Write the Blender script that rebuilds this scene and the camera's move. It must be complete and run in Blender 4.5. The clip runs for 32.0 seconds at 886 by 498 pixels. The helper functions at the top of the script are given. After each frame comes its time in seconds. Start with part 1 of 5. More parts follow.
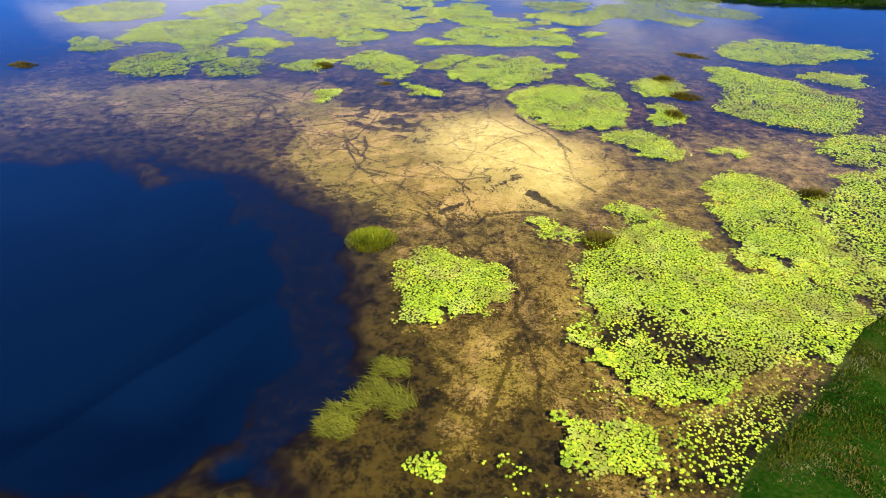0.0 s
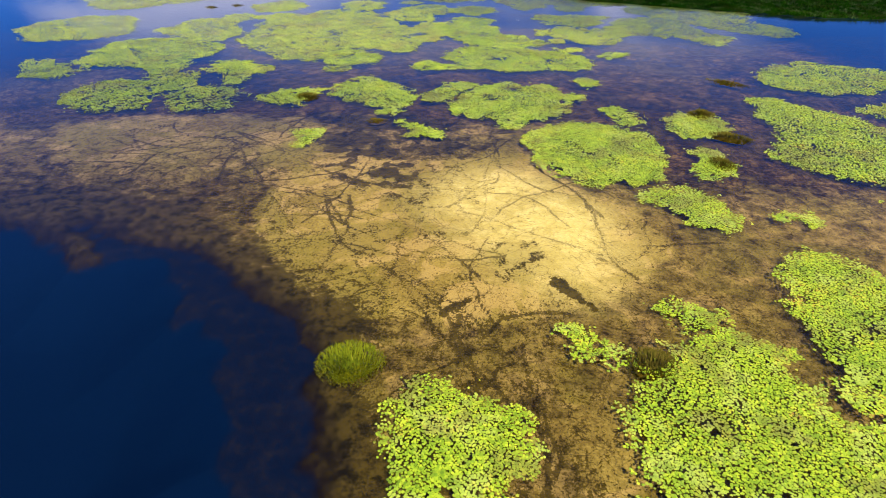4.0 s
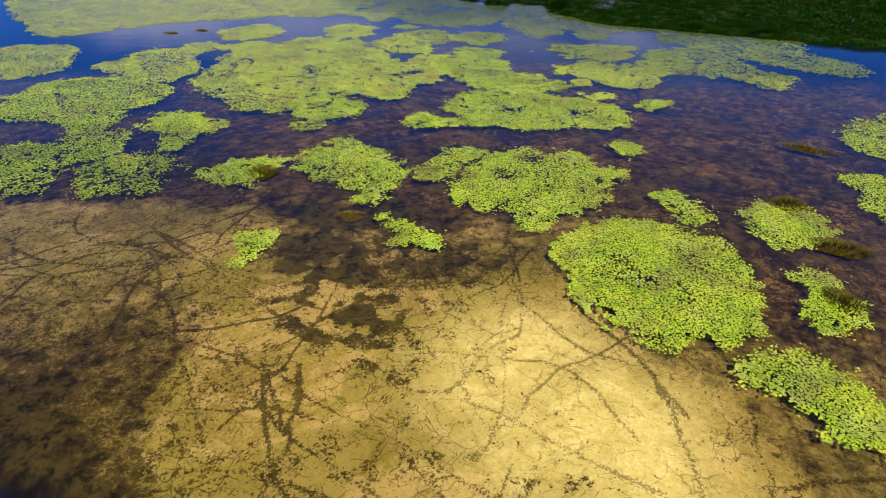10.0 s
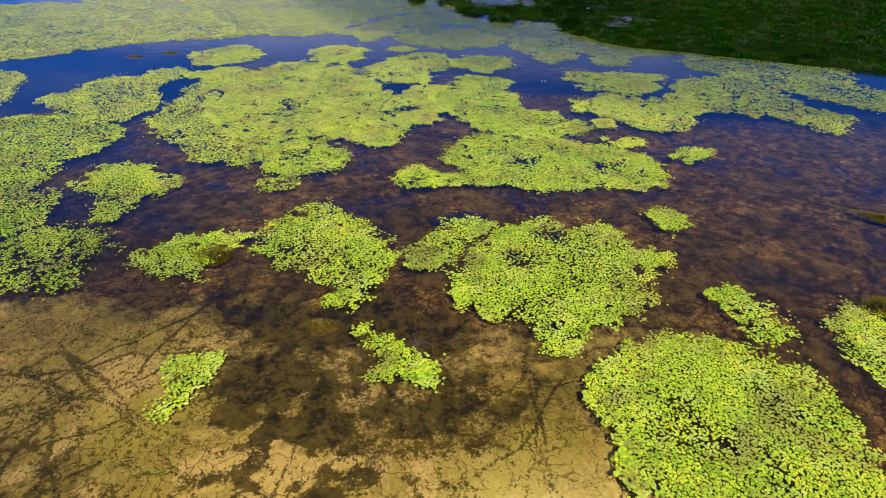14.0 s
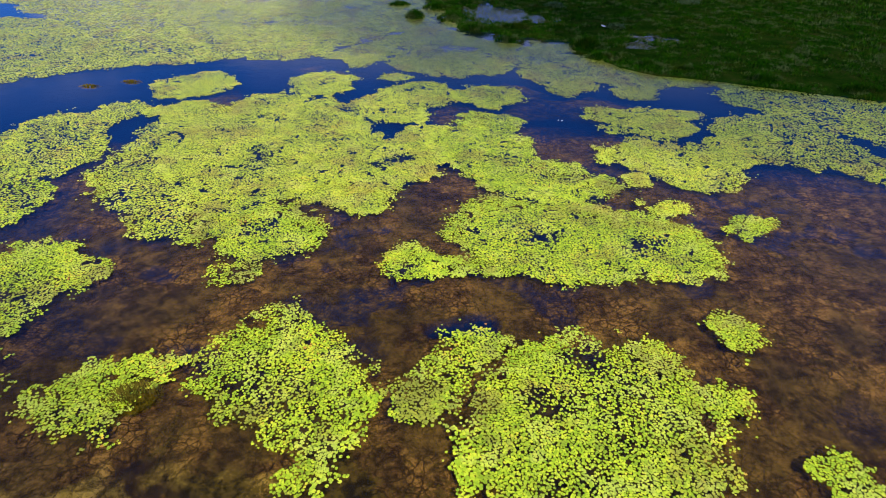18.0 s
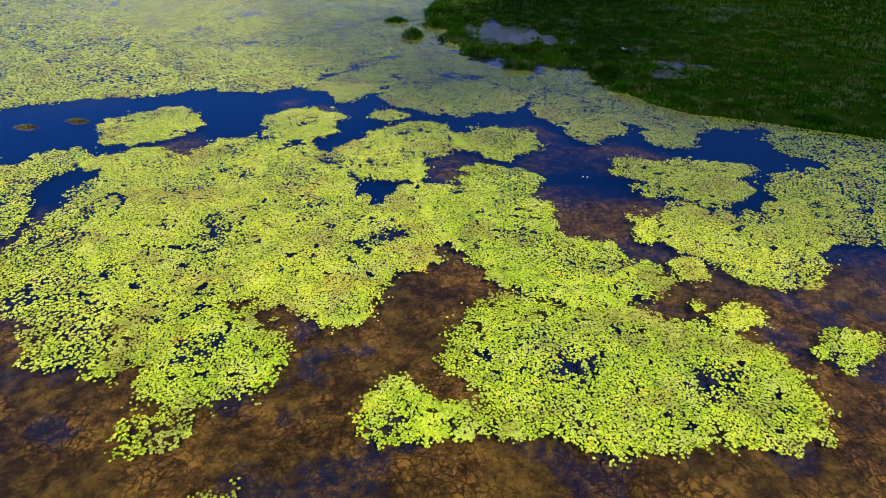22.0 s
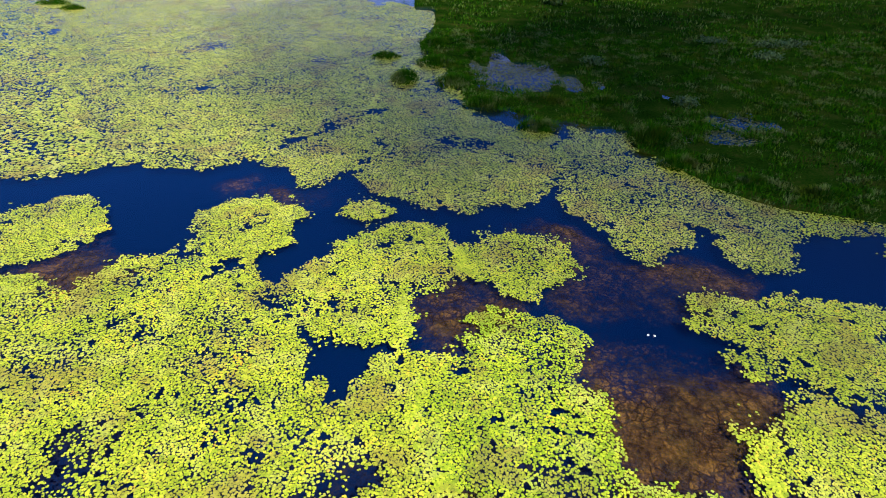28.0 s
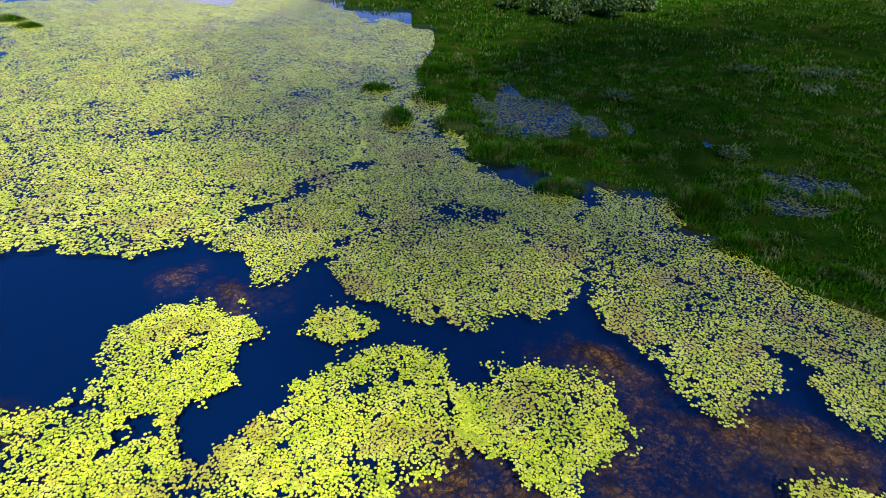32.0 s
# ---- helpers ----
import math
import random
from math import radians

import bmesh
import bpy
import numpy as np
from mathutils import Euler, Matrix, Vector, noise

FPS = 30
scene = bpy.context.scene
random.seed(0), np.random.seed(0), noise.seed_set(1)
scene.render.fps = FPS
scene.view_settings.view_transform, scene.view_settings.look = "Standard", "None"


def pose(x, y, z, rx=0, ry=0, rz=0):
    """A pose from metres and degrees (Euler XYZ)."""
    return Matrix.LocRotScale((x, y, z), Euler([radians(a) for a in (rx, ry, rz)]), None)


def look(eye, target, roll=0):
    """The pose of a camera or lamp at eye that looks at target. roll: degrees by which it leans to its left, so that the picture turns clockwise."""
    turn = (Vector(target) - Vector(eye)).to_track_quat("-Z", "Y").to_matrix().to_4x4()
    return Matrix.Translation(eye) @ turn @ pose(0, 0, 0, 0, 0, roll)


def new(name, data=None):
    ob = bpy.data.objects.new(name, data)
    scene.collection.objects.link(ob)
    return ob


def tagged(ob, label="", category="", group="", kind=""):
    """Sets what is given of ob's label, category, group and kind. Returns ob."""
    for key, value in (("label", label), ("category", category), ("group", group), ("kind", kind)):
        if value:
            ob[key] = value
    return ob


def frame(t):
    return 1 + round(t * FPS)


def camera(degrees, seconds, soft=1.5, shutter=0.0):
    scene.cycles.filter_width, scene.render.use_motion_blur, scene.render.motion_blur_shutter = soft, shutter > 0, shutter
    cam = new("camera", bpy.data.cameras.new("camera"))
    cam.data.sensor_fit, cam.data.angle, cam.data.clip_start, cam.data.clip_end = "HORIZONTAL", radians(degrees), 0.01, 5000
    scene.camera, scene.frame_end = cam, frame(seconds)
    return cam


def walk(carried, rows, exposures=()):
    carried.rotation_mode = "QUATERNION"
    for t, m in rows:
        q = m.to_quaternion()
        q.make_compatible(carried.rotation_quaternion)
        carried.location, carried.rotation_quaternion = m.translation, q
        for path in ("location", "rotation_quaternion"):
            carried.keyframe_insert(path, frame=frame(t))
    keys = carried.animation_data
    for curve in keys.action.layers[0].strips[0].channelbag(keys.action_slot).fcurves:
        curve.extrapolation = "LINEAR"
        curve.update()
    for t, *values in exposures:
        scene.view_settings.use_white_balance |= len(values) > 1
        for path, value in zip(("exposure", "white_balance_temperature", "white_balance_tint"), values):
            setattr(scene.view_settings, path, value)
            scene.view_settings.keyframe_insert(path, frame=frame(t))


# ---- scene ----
cam = camera(74, 32.0, soft=1.0)
PATH = [
    (0, pose(0.000, -0.000, 15.000, 56.655, -0.324, 0.213)),
    (2, pose(-0.050, 4.107, 14.966, 56.639, -0.296, 0.238)),
    (4, pose(-0.087, 8.280, 14.973, 56.651, -0.280, 0.270)),
    (6, pose(-0.066, 12.582, 14.983, 56.654, -0.288, 0.296)),
    (8, pose(-0.034, 16.918, 15.013, 56.654, -0.318, 0.326)),
    (10, pose(-0.034, 21.206, 15.070, 56.640, -0.375, 0.371)),
    (12, pose(-0.042, 25.469, 15.142, 56.631, -0.453, 0.416)),
    (14, pose(-0.040, 29.682, 15.219, 56.656, -0.556, 0.445)),
    (16, pose(-0.051, 33.898, 15.291, 56.685, -0.661, 0.474)),
    (18, pose(-0.108, 38.157, 15.343, 56.683, -0.732, 0.507)),
    (20, pose(-0.171, 42.477, 15.378, 56.701, -0.811, 0.556)),
    (22, pose(-0.200, 46.894, 15.385, 56.799, -0.952, 0.652)),
    (24, pose(-0.222, 51.390, 15.389, 56.916, -1.093, 0.739)),
    (26, pose(-0.247, 55.970, 15.418, 57.005, -1.174, 0.747)),
    (28, pose(-0.272, 60.595, 15.447, 57.095, -1.243, 0.746)),
    (30, pose(-0.284, 65.240, 15.468, 57.207, -1.338, 0.793)),
    (32, pose(-0.321, 69.876, 15.458, 57.315, -1.436, 0.859)),
]
walk(cam, PATH, [(0, 0.78), (3, 0.62), (6, 0.46), (9, 0.30), (11, 0.27), (13, 0.36), (17, 0.48), (20, 0.48), (25, 0.45), (28, 0.64), (32, 0.84)])

# ---- world, sun, exposure ----
SUN_EL, SUN_AZ = radians(50), radians(160)          # azimuth clockwise from +y
world = bpy.data.worlds.new("sky")
scene.world = world
world.use_nodes = True


class Nodes:
    """A short way to write node trees."""

    def __init__(self, tree):
        self.tree = tree
        tree.nodes.clear()

    def add(self, kind, ins=None):
        node = self.tree.nodes.new(kind)
        for key, value in (ins or {}).items():
            if isinstance(value, bpy.types.NodeSocket):
                self.tree.links.new(value, node.inputs[key])
            else:
                node.inputs[key].default_value = value
        return node

    def ramp(self, fac, stops, mode="LINEAR"):
        node = self.add("ShaderNodeValToRGB", {"Fac": fac})
        ramp = node.color_ramp
        ramp.interpolation = mode
        while len(ramp.elements) < len(stops):
            ramp.elements.new(0.5)
        for el, (at, col) in zip(ramp.elements, stops):
            el.position = at
            el.color = (*col, 1) if len(col) == 3 else col
        return node.outputs["Color"]

    def math(self, op, a, b=0.0, c=0.0, clamp=False):
        node = self.add("ShaderNodeMath", {0: a, 1: b, 2: c})
        node.operation, node.use_clamp = op, clamp
        return node.outputs[0]

    def step(self, value, lo, hi):
        node = self.add("ShaderNodeMapRange", {"Value": value, "From Min": lo, "From Max": hi})
        node.interpolation_type = "SMOOTHSTEP"
        return node.outputs[0]

    def mix(self, fac, a, b):
        node = self.add("ShaderNodeMix")
        node.data_type = "RGBA"
        for sock, value in ((node.inputs[0], fac), (node.inputs[6], a), (node.inputs[7], b)):
            if isinstance(value, bpy.types.NodeSocket):
                self.tree.links.new(value, sock)
            else:
                sock.default_value = value if not isinstance(value, tuple) or len(value) == 4 else (*value, 1)
        return node.outputs[2]

    def noise(self, vec, scale, detail=4.0, rough=0.55, warp=0.0):
        return self.add("ShaderNodeTexNoise", {"Vector": vec, "Scale": scale, "Detail": detail, "Roughness": rough, "Distortion": warp}).outputs["Fac"]


w = Nodes(world.node_tree)
sky = w.add("ShaderNodeTexSky")
sky.sky_type, sky.sun_disc, sky.sun_elevation, sky.sun_rotation = "NISHITA", False, SUN_EL, SUN_AZ
sky.air_density, sky.dust_density, sky.ozone_density = 1.0, 0.6, 2.5
tint = w.add("ShaderNodeMix", {0: 1.0})
tint.data_type, tint.blend_type = "RGBA", "MULTIPLY"
w.tree.links.new(sky.outputs["Color"], tint.inputs[6])
tint.inputs[7].default_value = (0.17, 0.46, 1.18, 1)
blue = tint.outputs[2]
way = w.add("ShaderNodeTexCoord").outputs["Generated"]
flat = w.add("ShaderNodeMapping", {"Vector": way, "Scale": (1.0, 1.0, 2.6)}).outputs[0]
puffs = w.noise(flat, 2.3, 7.0, 0.55, 0.3)
low = w.add("ShaderNodeSeparateXYZ", {"Vector": way}).outputs["Z"]
cover = w.math("MULTIPLY", w.step(puffs, 0.42, 0.58), w.math("SUBTRACT", 1.0, w.step(low, 0.13, 0.32)))
cloudy = w.mix(w.math("MULTIPLY", cover, 0.65), blue, (12.0, 11.3, 12.2))
w.add("ShaderNodeOutputWorld", {"Surface": w.add("ShaderNodeBackground", {"Color": cloudy, "Strength": 0.11}).outputs[0]})

sun = new("sun", bpy.data.lights.new("sun", "SUN"))
sun.data.energy, sun.data.angle, sun.data.color = 5.0, radians(0.55), (1.0, 0.95, 0.86)
sun_way = Vector((math.sin(SUN_AZ) * math.cos(SUN_EL), math.cos(SUN_AZ) * math.cos(SUN_EL), math.sin(SUN_EL)))
sun.matrix_world = look(sun_way * 100, (0, 0, 0))


# ---- helpers of the place ----
def hashed(ix, iy, seed):
    h = (ix.astype(np.int64) * 374761393 + iy.astype(np.int64) * 668265263 + seed * 1274126177) & 0x7FFFFFFF
    h = ((h ^ (h >> 13)) * 1103515245) & 0x7FFFFFFF
    h = ((h ^ (h >> 16)) * 69069) & 0x7FFFFFFF
    return (h ^ (h >> 11)) % 100003 / 100003.0


def vnoise(x, y, size, seed=0):
    """Smooth noise, 0 to 1, with features about size metres across."""
    x, y = np.asarray(x, float) / size, np.asarray(y, float) / size
    ix, iy = np.floor(x), np.floor(y)
    u, v = x - ix, y - iy
    u, v = u * u * (3 - 2 * u), v * v * (3 - 2 * v)
    a, b = hashed(ix, iy, seed), hashed(ix + 1, iy, seed)
    c, d = hashed(ix, iy + 1, seed), hashed(ix + 1, iy + 1, seed)
    return (a * (1 - u) + b * u) * (1 - v) + (c * (1 - u) + d * u) * v


def fbm(x, y, size, seed=0, octaves=4):
    total, gain = 0.0, 0.5
    for k in range(octaves):
        c, s = math.cos(0.6 + 0.9 * k), math.sin(0.6 + 0.9 * k)      # each octave turned, so that no grid shows
        total = total + gain * vnoise(x * c - y * s, x * s + y * c, size / 2 ** k, seed + 17 * k)
        gain *= 0.5
    return total / (1 - 0.5 ** octaves)


def blob(rounds, x, y):
    """How deep a place lies inside a union of rounds (x, y, radius); negative outside."""
    best = np.full(np.shape(x), -1e3)
    for cx, cy, r in rounds:
        best = np.maximum(best, r - np.hypot(x - cx, y - cy))
    return best


def smooth(v, lo, hi):
    u = np.clip((v - lo) / (hi - lo), 0, 1)
    return u * u * (3 - 2 * u)


def line_gap(points, x, y):
    best = np.full(np.shape(x), 1e3)
    for (ax, ay), (bx, by) in zip(points, points[1:]):
        vx, vy = bx - ax, by - ay
        u = np.clip(((x - ax) * vx + (y - ay) * vy) / (vx * vx + vy * vy), 0, 1)
        best = np.minimum(best, np.hypot(x - ax - u * vx, y - ay - u * vy))
    return best


def mesh_of(name, verts, loops, sizes, material, smooth_faces=False):
    """A mesh from arrays: vertices (n, 3), vertex numbers of all faces in a row, and each face's size."""
    me = bpy.data.meshes.new(name)
    verts, loops, sizes = np.asarray(verts, np.float32), np.asarray(loops, np.int32), np.asarray(sizes, np.int32)
    me.vertices.add(len(verts))
    me.vertices.foreach_set("co", verts.ravel())
    me.loops.add(len(loops))
    me.loops.foreach_set("vertex_index", loops)
    me.polygons.add(len(sizes))
    me.polygons.foreach_set("loop_start", np.concatenate([[0], np.cumsum(sizes)[:-1]]).astype(np.int32))
    me.update(calc_edges=True)
    if smooth_faces:
        me.polygons.foreach_set("use_smooth", np.ones(len(sizes), bool))
    me.materials.append(material)
    return me


def part(name, me, parent, label="", kind=""):
    ob = new(name, me)
    ob.parent = parent
    return tagged(ob, label, kind=kind)


# ---- materials ----
def material(name):
    mat = bpy.data.materials.new(name)
    mat.use_nodes = True
    return mat, Nodes(mat.node_tree)


def finish(n, bsdf):
    n.add("ShaderNodeOutputMaterial", {"Surface": bsdf})


def ground_material():
    mat, n = material("lake_bed_and_marsh")
    at = n.add("ShaderNodeTexCoord").outputs["Object"]

    def attr(name):
        node = n.add("ShaderNodeAttribute")
        node.attribute_name = name
        return node.outputs["Fac"]

    def bent(amount, scale):
        """The place, pushed about by a coarse noise."""
        node = n.add("ShaderNodeMix", {0: amount})
        node.data_type = "VECTOR"
        n.tree.links.new(at, node.inputs[4])
        n.tree.links.new(n.add("ShaderNodeTexNoise", {"Vector": at, "Scale": scale, "Detail": 4.0}).outputs["Color"], node.inputs[5])
        return node.outputs[1]

    def edges(vec, scale, lo, hi):
        cells = n.add("ShaderNodeTexVoronoi", {"Vector": vec, "Scale": scale})
        cells.feature = "DISTANCE_TO_EDGE"
        return n.math("SUBTRACT", 1.0, n.step(cells.outputs["Distance"], lo, hi))

    sand, core, weed, deep, land, trail = (attr(a) for a in ("sand", "core", "weed", "deep", "land", "trail"))
    broad, mid, fine = n.noise(at, 0.35, 5.0), n.noise(at, 1.7, 6.0, 0.66, 0.4), n.noise(at, 8.0, 5.0, 0.7)
    grit, dots = n.noise(at, 7.5, 4.0, 0.7, 0.4), n.noise(at, 11.0, 4.0, 0.72, 0.2)
    # brown peat in soft clods with dark seams
    lump = n.math("ADD", n.math("MULTIPLY", broad, 0.25), n.math("ADD", n.math("MULTIPLY", mid, 0.45), n.math("MULTIPLY", fine, 0.30)))
    peat = n.ramp(lump, [(0.42, (0.020, 0.012, 0.004)), (0.5, (0.086, 0.054, 0.016)), (0.57, (0.225, 0.145, 0.044))])
    clods = n.math("MULTIPLY", edges(bent(0.52, 0.9), 5.2, 0.02, 0.13), n.step(n.noise(at, 0.6, 4.0), 0.38, 0.50))
    peat = n.mix(n.math("MULTIPLY", clods, 0.85), peat, (0.016, 0.010, 0.004))
    slime = n.step(n.noise(at, 0.24, 5.0, 0.6, 0.6), 0.46, 0.57)
    peat = n.mix(n.math("MULTIPLY", slime, 0.62), peat, n.ramp(mid, [(0.40, (0.022, 0.017, 0.004)), (0.60, (0.075, 0.058, 0.014))]))
    # silt: olive films over tan and pinkish patches with plain edges
    silt = n.ramp(n.math("ADD", n.math("MULTIPLY", broad, 0.45), n.math("MULTIPLY", fine, 0.55)), [(0.38, (0.21, 0.165, 0.048)), (0.5, (0.345, 0.29, 0.088)), (0.62, (0.47, 0.405, 0.145))])
    bare = n.step(n.noise(at, 0.30, 7.0, 0.62, 0.9), 0.50, 0.545)
    silt = n.mix(n.math("MULTIPLY", bare, 0.55), silt, (0.60, 0.475, 0.235))
    film = n.step(n.noise(at, 0.19, 6.0, 0.6, 0.7), 0.49, 0.54)
    silt = n.mix(n.math("MULTIPLY", film, 0.62), silt, (0.255, 0.235, 0.045))
    pale = n.ramp(n.math("ADD", n.math("MULTIPLY", mid, 0.6), n.math("MULTIPLY", fine, 0.4)), [(0.36, (0.54, 0.49, 0.20)), (0.5, (0.70, 0.655, 0.33)), (0.62, (0.84, 0.80, 0.49))])
    col = n.mix(n.step(n.math("ADD", sand, n.math("MULTIPLY", n.math("SUBTRACT", mid, 0.5), 0.8)), 0.24, 0.74), peat, silt)
    col = n.mix(core, col, n.mix(n.math("MULTIPLY", film, 0.3), pale, (0.42, 0.37, 0.12)))
    # hair cracks and root lines in the mud
    cell = n.math("MULTIPLY", edges(bent(0.60, 0.7), 2.9, 0.006, 0.035), n.step(n.noise(at, 0.55, 4.0), 0.46, 0.56))
    fork = n.math("ABSOLUTE", n.math("SUBTRACT", n.noise(at, 1.15, 4.0, 0.55, 1.2), 0.5))
    fork = n.math("MULTIPLY", n.math("SUBTRACT", 1.0, n.step(fork, 0.003, 0.022)), n.step(fine, 0.40, 0.52))
    fork = n.math("MULTIPLY", fork, n.math("SUBTRACT", 1.0, n.math("MULTIPLY", sand, 0.75)))
    crack = n.math("MAXIMUM", n.math("MULTIPLY", cell, 0.75), fork)
    for k, scale in enumerate((0.42, 0.62)):
        moved = n.add("ShaderNodeMapping", {"Vector": at, "Location": (13.0 * k, 7.0, 5.0 + 9.0 * k)}).outputs[0]
        more = n.math("ABSOLUTE", n.math("SUBTRACT", n.noise(moved, scale, 4.0, 0.5, 0.8), 0.5))
        more = n.math("MULTIPLY", n.math("SUBTRACT", 1.0, n.step(more, 0.0015, 0.0065)), n.step(n.noise(moved, 0.8, 3.0), 0.44, 0.56))
        crack = n.math("MAXIMUM", crack, n.math("MULTIPLY", more, n.step(dots, 0.36, 0.5)))
    crack = n.math("MULTIPLY", crack, n.math("SUBTRACT", 0.85, n.math("MULTIPLY", core, 0.35)))
    col = n.mix(crack, col, (0.022, 0.015, 0.005))
    # dark weed in flecks, thicker where weed is high; below lilies also painted shade
    speck = n.math("ADD", n.math("MULTIPLY", n.noise(at, 0.9, 5.0, 0.62, 0.6), 0.40), n.math("MULTIPLY", n.noise(at, 2.7, 6.0, 0.7, 0.5), 0.60))
    speck = n.math("ADD", n.math("MULTIPLY", speck, 0.45), n.math("MULTIPLY", grit, 0.55))
    thick = n.step(n.math("ADD", n.math("MULTIPLY", n.math("SUBTRACT", speck, 0.5), 3.6), weed), 0.60, 0.68)
    crumb = n.math("MULTIPLY", n.step(n.math("ADD", n.math("MULTIPLY", n.math("SUBTRACT", dots, 0.5), 2.6), weed), 0.66, 0.74), 0.8)
    track = n.step(n.math("ADD", trail, n.math("MULTIPLY", n.math("SUBTRACT", dots, 0.5), 3.4)), 0.40, 0.60)
    thick = n.math("MAXIMUM", n.math("MAXIMUM", thick, crumb), n.math("MULTIPLY", track, n.math("SUBTRACT", 0.9, n.math("MULTIPLY", core, 0.3))))
    weeds = n.mix(n.step(n.math("ADD", n.math("MULTIPLY", mid, 0.5), n.math("MULTIPLY", grit, 0.5)), 0.42, 0.58), (0.010, 0.009, 0.002), (0.075, 0.060, 0.009))
    col = n.mix(n.math("MULTIPLY", thick, 0.94), col, weeds)
    # light lost in deep water and its blue, put into the bed's colour
    depth_tint = n.math("ADD", deep, n.math("MULTIPLY", n.math("SUBTRACT", speck, 0.5), n.math("MULTIPLY", n.math("MULTIPLY", deep, n.math("SUBTRACT", 1.0, deep)), 16.0)), clamp=True)
    depth_tint = n.math("MULTIPLY", depth_tint, 1.06, clamp=True)
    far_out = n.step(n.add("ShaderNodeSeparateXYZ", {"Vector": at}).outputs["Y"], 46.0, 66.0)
    depth_hue = n.mix(far_out, n.mix(n.step(deep, 0.7, 1.0), (0.006, 0.0048, 0.007), (0.0010, 0.0098, 0.0620)), (0.0003, 0.0125, 0.1150))
    col = n.mix(depth_tint, col, depth_hue)
    turf = n.ramp(n.math("ADD", n.math("MULTIPLY", broad, 0.5), n.math("MULTIPLY", fine, 0.5)), [(0.38, (0.005, 0.014, 0.001)), (0.5, (0.011, 0.038, 0.002)), (0.64, (0.048, 0.048, 0.008))])
    col = n.mix(land, col, turf)
    bump = n.add("ShaderNodeBump", {"Height": n.math("ADD", mid, n.math("MULTIPLY", thick, 0.6)), "Strength": 0.35, "Distance": 0.08}).outputs[0]
    finish(n, n.add("ShaderNodeBsdfPrincipled", {"Base Color": col, "Roughness": 0.95, "Specular IOR Level": 0.0, "Normal": bump}).outputs[0])
    return mat


def water_material():
    mat, n = material("clear_brown_water")
    at = n.add("ShaderNodeTexCoord").outputs["Object"]
    ripple = n.math("ADD", n.math("MULTIPLY", n.noise(at, 0.7, 3.0), 0.6), n.math("MULTIPLY", n.noise(at, 3.0, 2.0), 0.15))
    bump = n.add("ShaderNodeBump", {"Height": ripple, "Strength": 0.06, "Distance": 0.15}).outputs[0]
    clear = n.add("ShaderNodeBsdfTransparent", {"Color": (0.90, 0.81, 0.60, 1)}).outputs[0]
    shine = n.add("ShaderNodeBsdfGlossy", {"Color": (0.95, 0.97, 1.0, 1), "Roughness": 0.03, "Normal": bump}).outputs[0]
    fres = n.add("ShaderNodeFresnel", {"IOR": 1.33, "Normal": bump}).outputs[0]
    finish(n, n.add("ShaderNodeMixShader", {0: fres, 1: clear, 2: shine}).outputs[0])
    return mat


def leaf_material(name, stops, rough=0.42, gloss=0.5, patch=0.35, dying=0.0, spent=(0.17, 0.15, 0.03)):
    """Leaves whose hue changes from one to the next and over the bed."""
    mat, n = material(name)
    at = n.add("ShaderNodeNewGeometry")
    one = n.math("FRACT", n.math("ADD", n.add("ShaderNodeObjectInfo").outputs["Random"], at.outputs["Random Per Island"]))
    where = at.outputs["Position"]
    broad = n.noise(where, 0.45, 4.0, 0.6)
    pick = n.math("ADD", n.math("MULTIPLY", one, 1 - patch), n.math("MULTIPLY", n.step(broad, 0.3, 0.72), patch))
    col = n.ramp(pick, stops)
    grain = n.noise(where, 40.0, 2.0)
    col = n.mix(n.math("MULTIPLY", grain, 0.35), col, n.ramp(pick, [(p, tuple(c * 0.55 for c in k)) for p, k in stops]))
    if dying:
        faded = n.math("MULTIPLY", n.step(n.noise(where, 0.75, 6.0, 0.68), 0.50, 0.60), dying * 0.7)
        col = n.mix(faded, col, tuple(0.5 * c + 0.5 * w for c, w in zip(stops[3][1], (0.42, 0.42, 0.16))))
        dull = n.math("MULTIPLY", n.step(n.noise(where, 1.3, 6.0, 0.7), 0.53, 0.62), dying * 0.8)
        col = n.mix(dull, col, tuple(0.6 * c for c in stops[0][1]))
        worn = n.math("MULTIPLY", n.step(n.noise(where, 0.30, 6.0, 0.72), 0.51, 0.62), dying)
        col = n.mix(worn, col, spent)
    body = n.add("ShaderNodeBsdfPrincipled", {"Base Color": col, "Roughness": rough, "Specular IOR Level": gloss}).outputs[0]
    finish(n, body)
    return mat


BED = ground_material()
WATER = water_material()
PAD = leaf_material("lily_pad_green", [(0.0, (0.16, 0.265, 0.006)), (0.3, (0.265, 0.385, 0.008)), (0.6, (0.39, 0.49, 0.012)), (0.84, (0.57, 0.61, 0.025)), (0.92, (0.66, 0.53, 0.03)), (0.97, (0.46, 0.18, 0.03))], 0.48, 0.36, 0.3, 0.6, (0.19, 0.155, 0.025))
PAD_YELLOW = leaf_material("lily_pad_yellow_green", [(0.0, (0.20, 0.285, 0.008)), (0.3, (0.325, 0.415, 0.012)), (0.6, (0.455, 0.515, 0.018)), (0.84, (0.63, 0.635, 0.035)), (0.92, (0.72, 0.54, 0.03)), (0.97, (0.48, 0.19, 0.03))], 0.45, 0.42, 0.3, 0.58, (0.25, 0.18, 0.03))
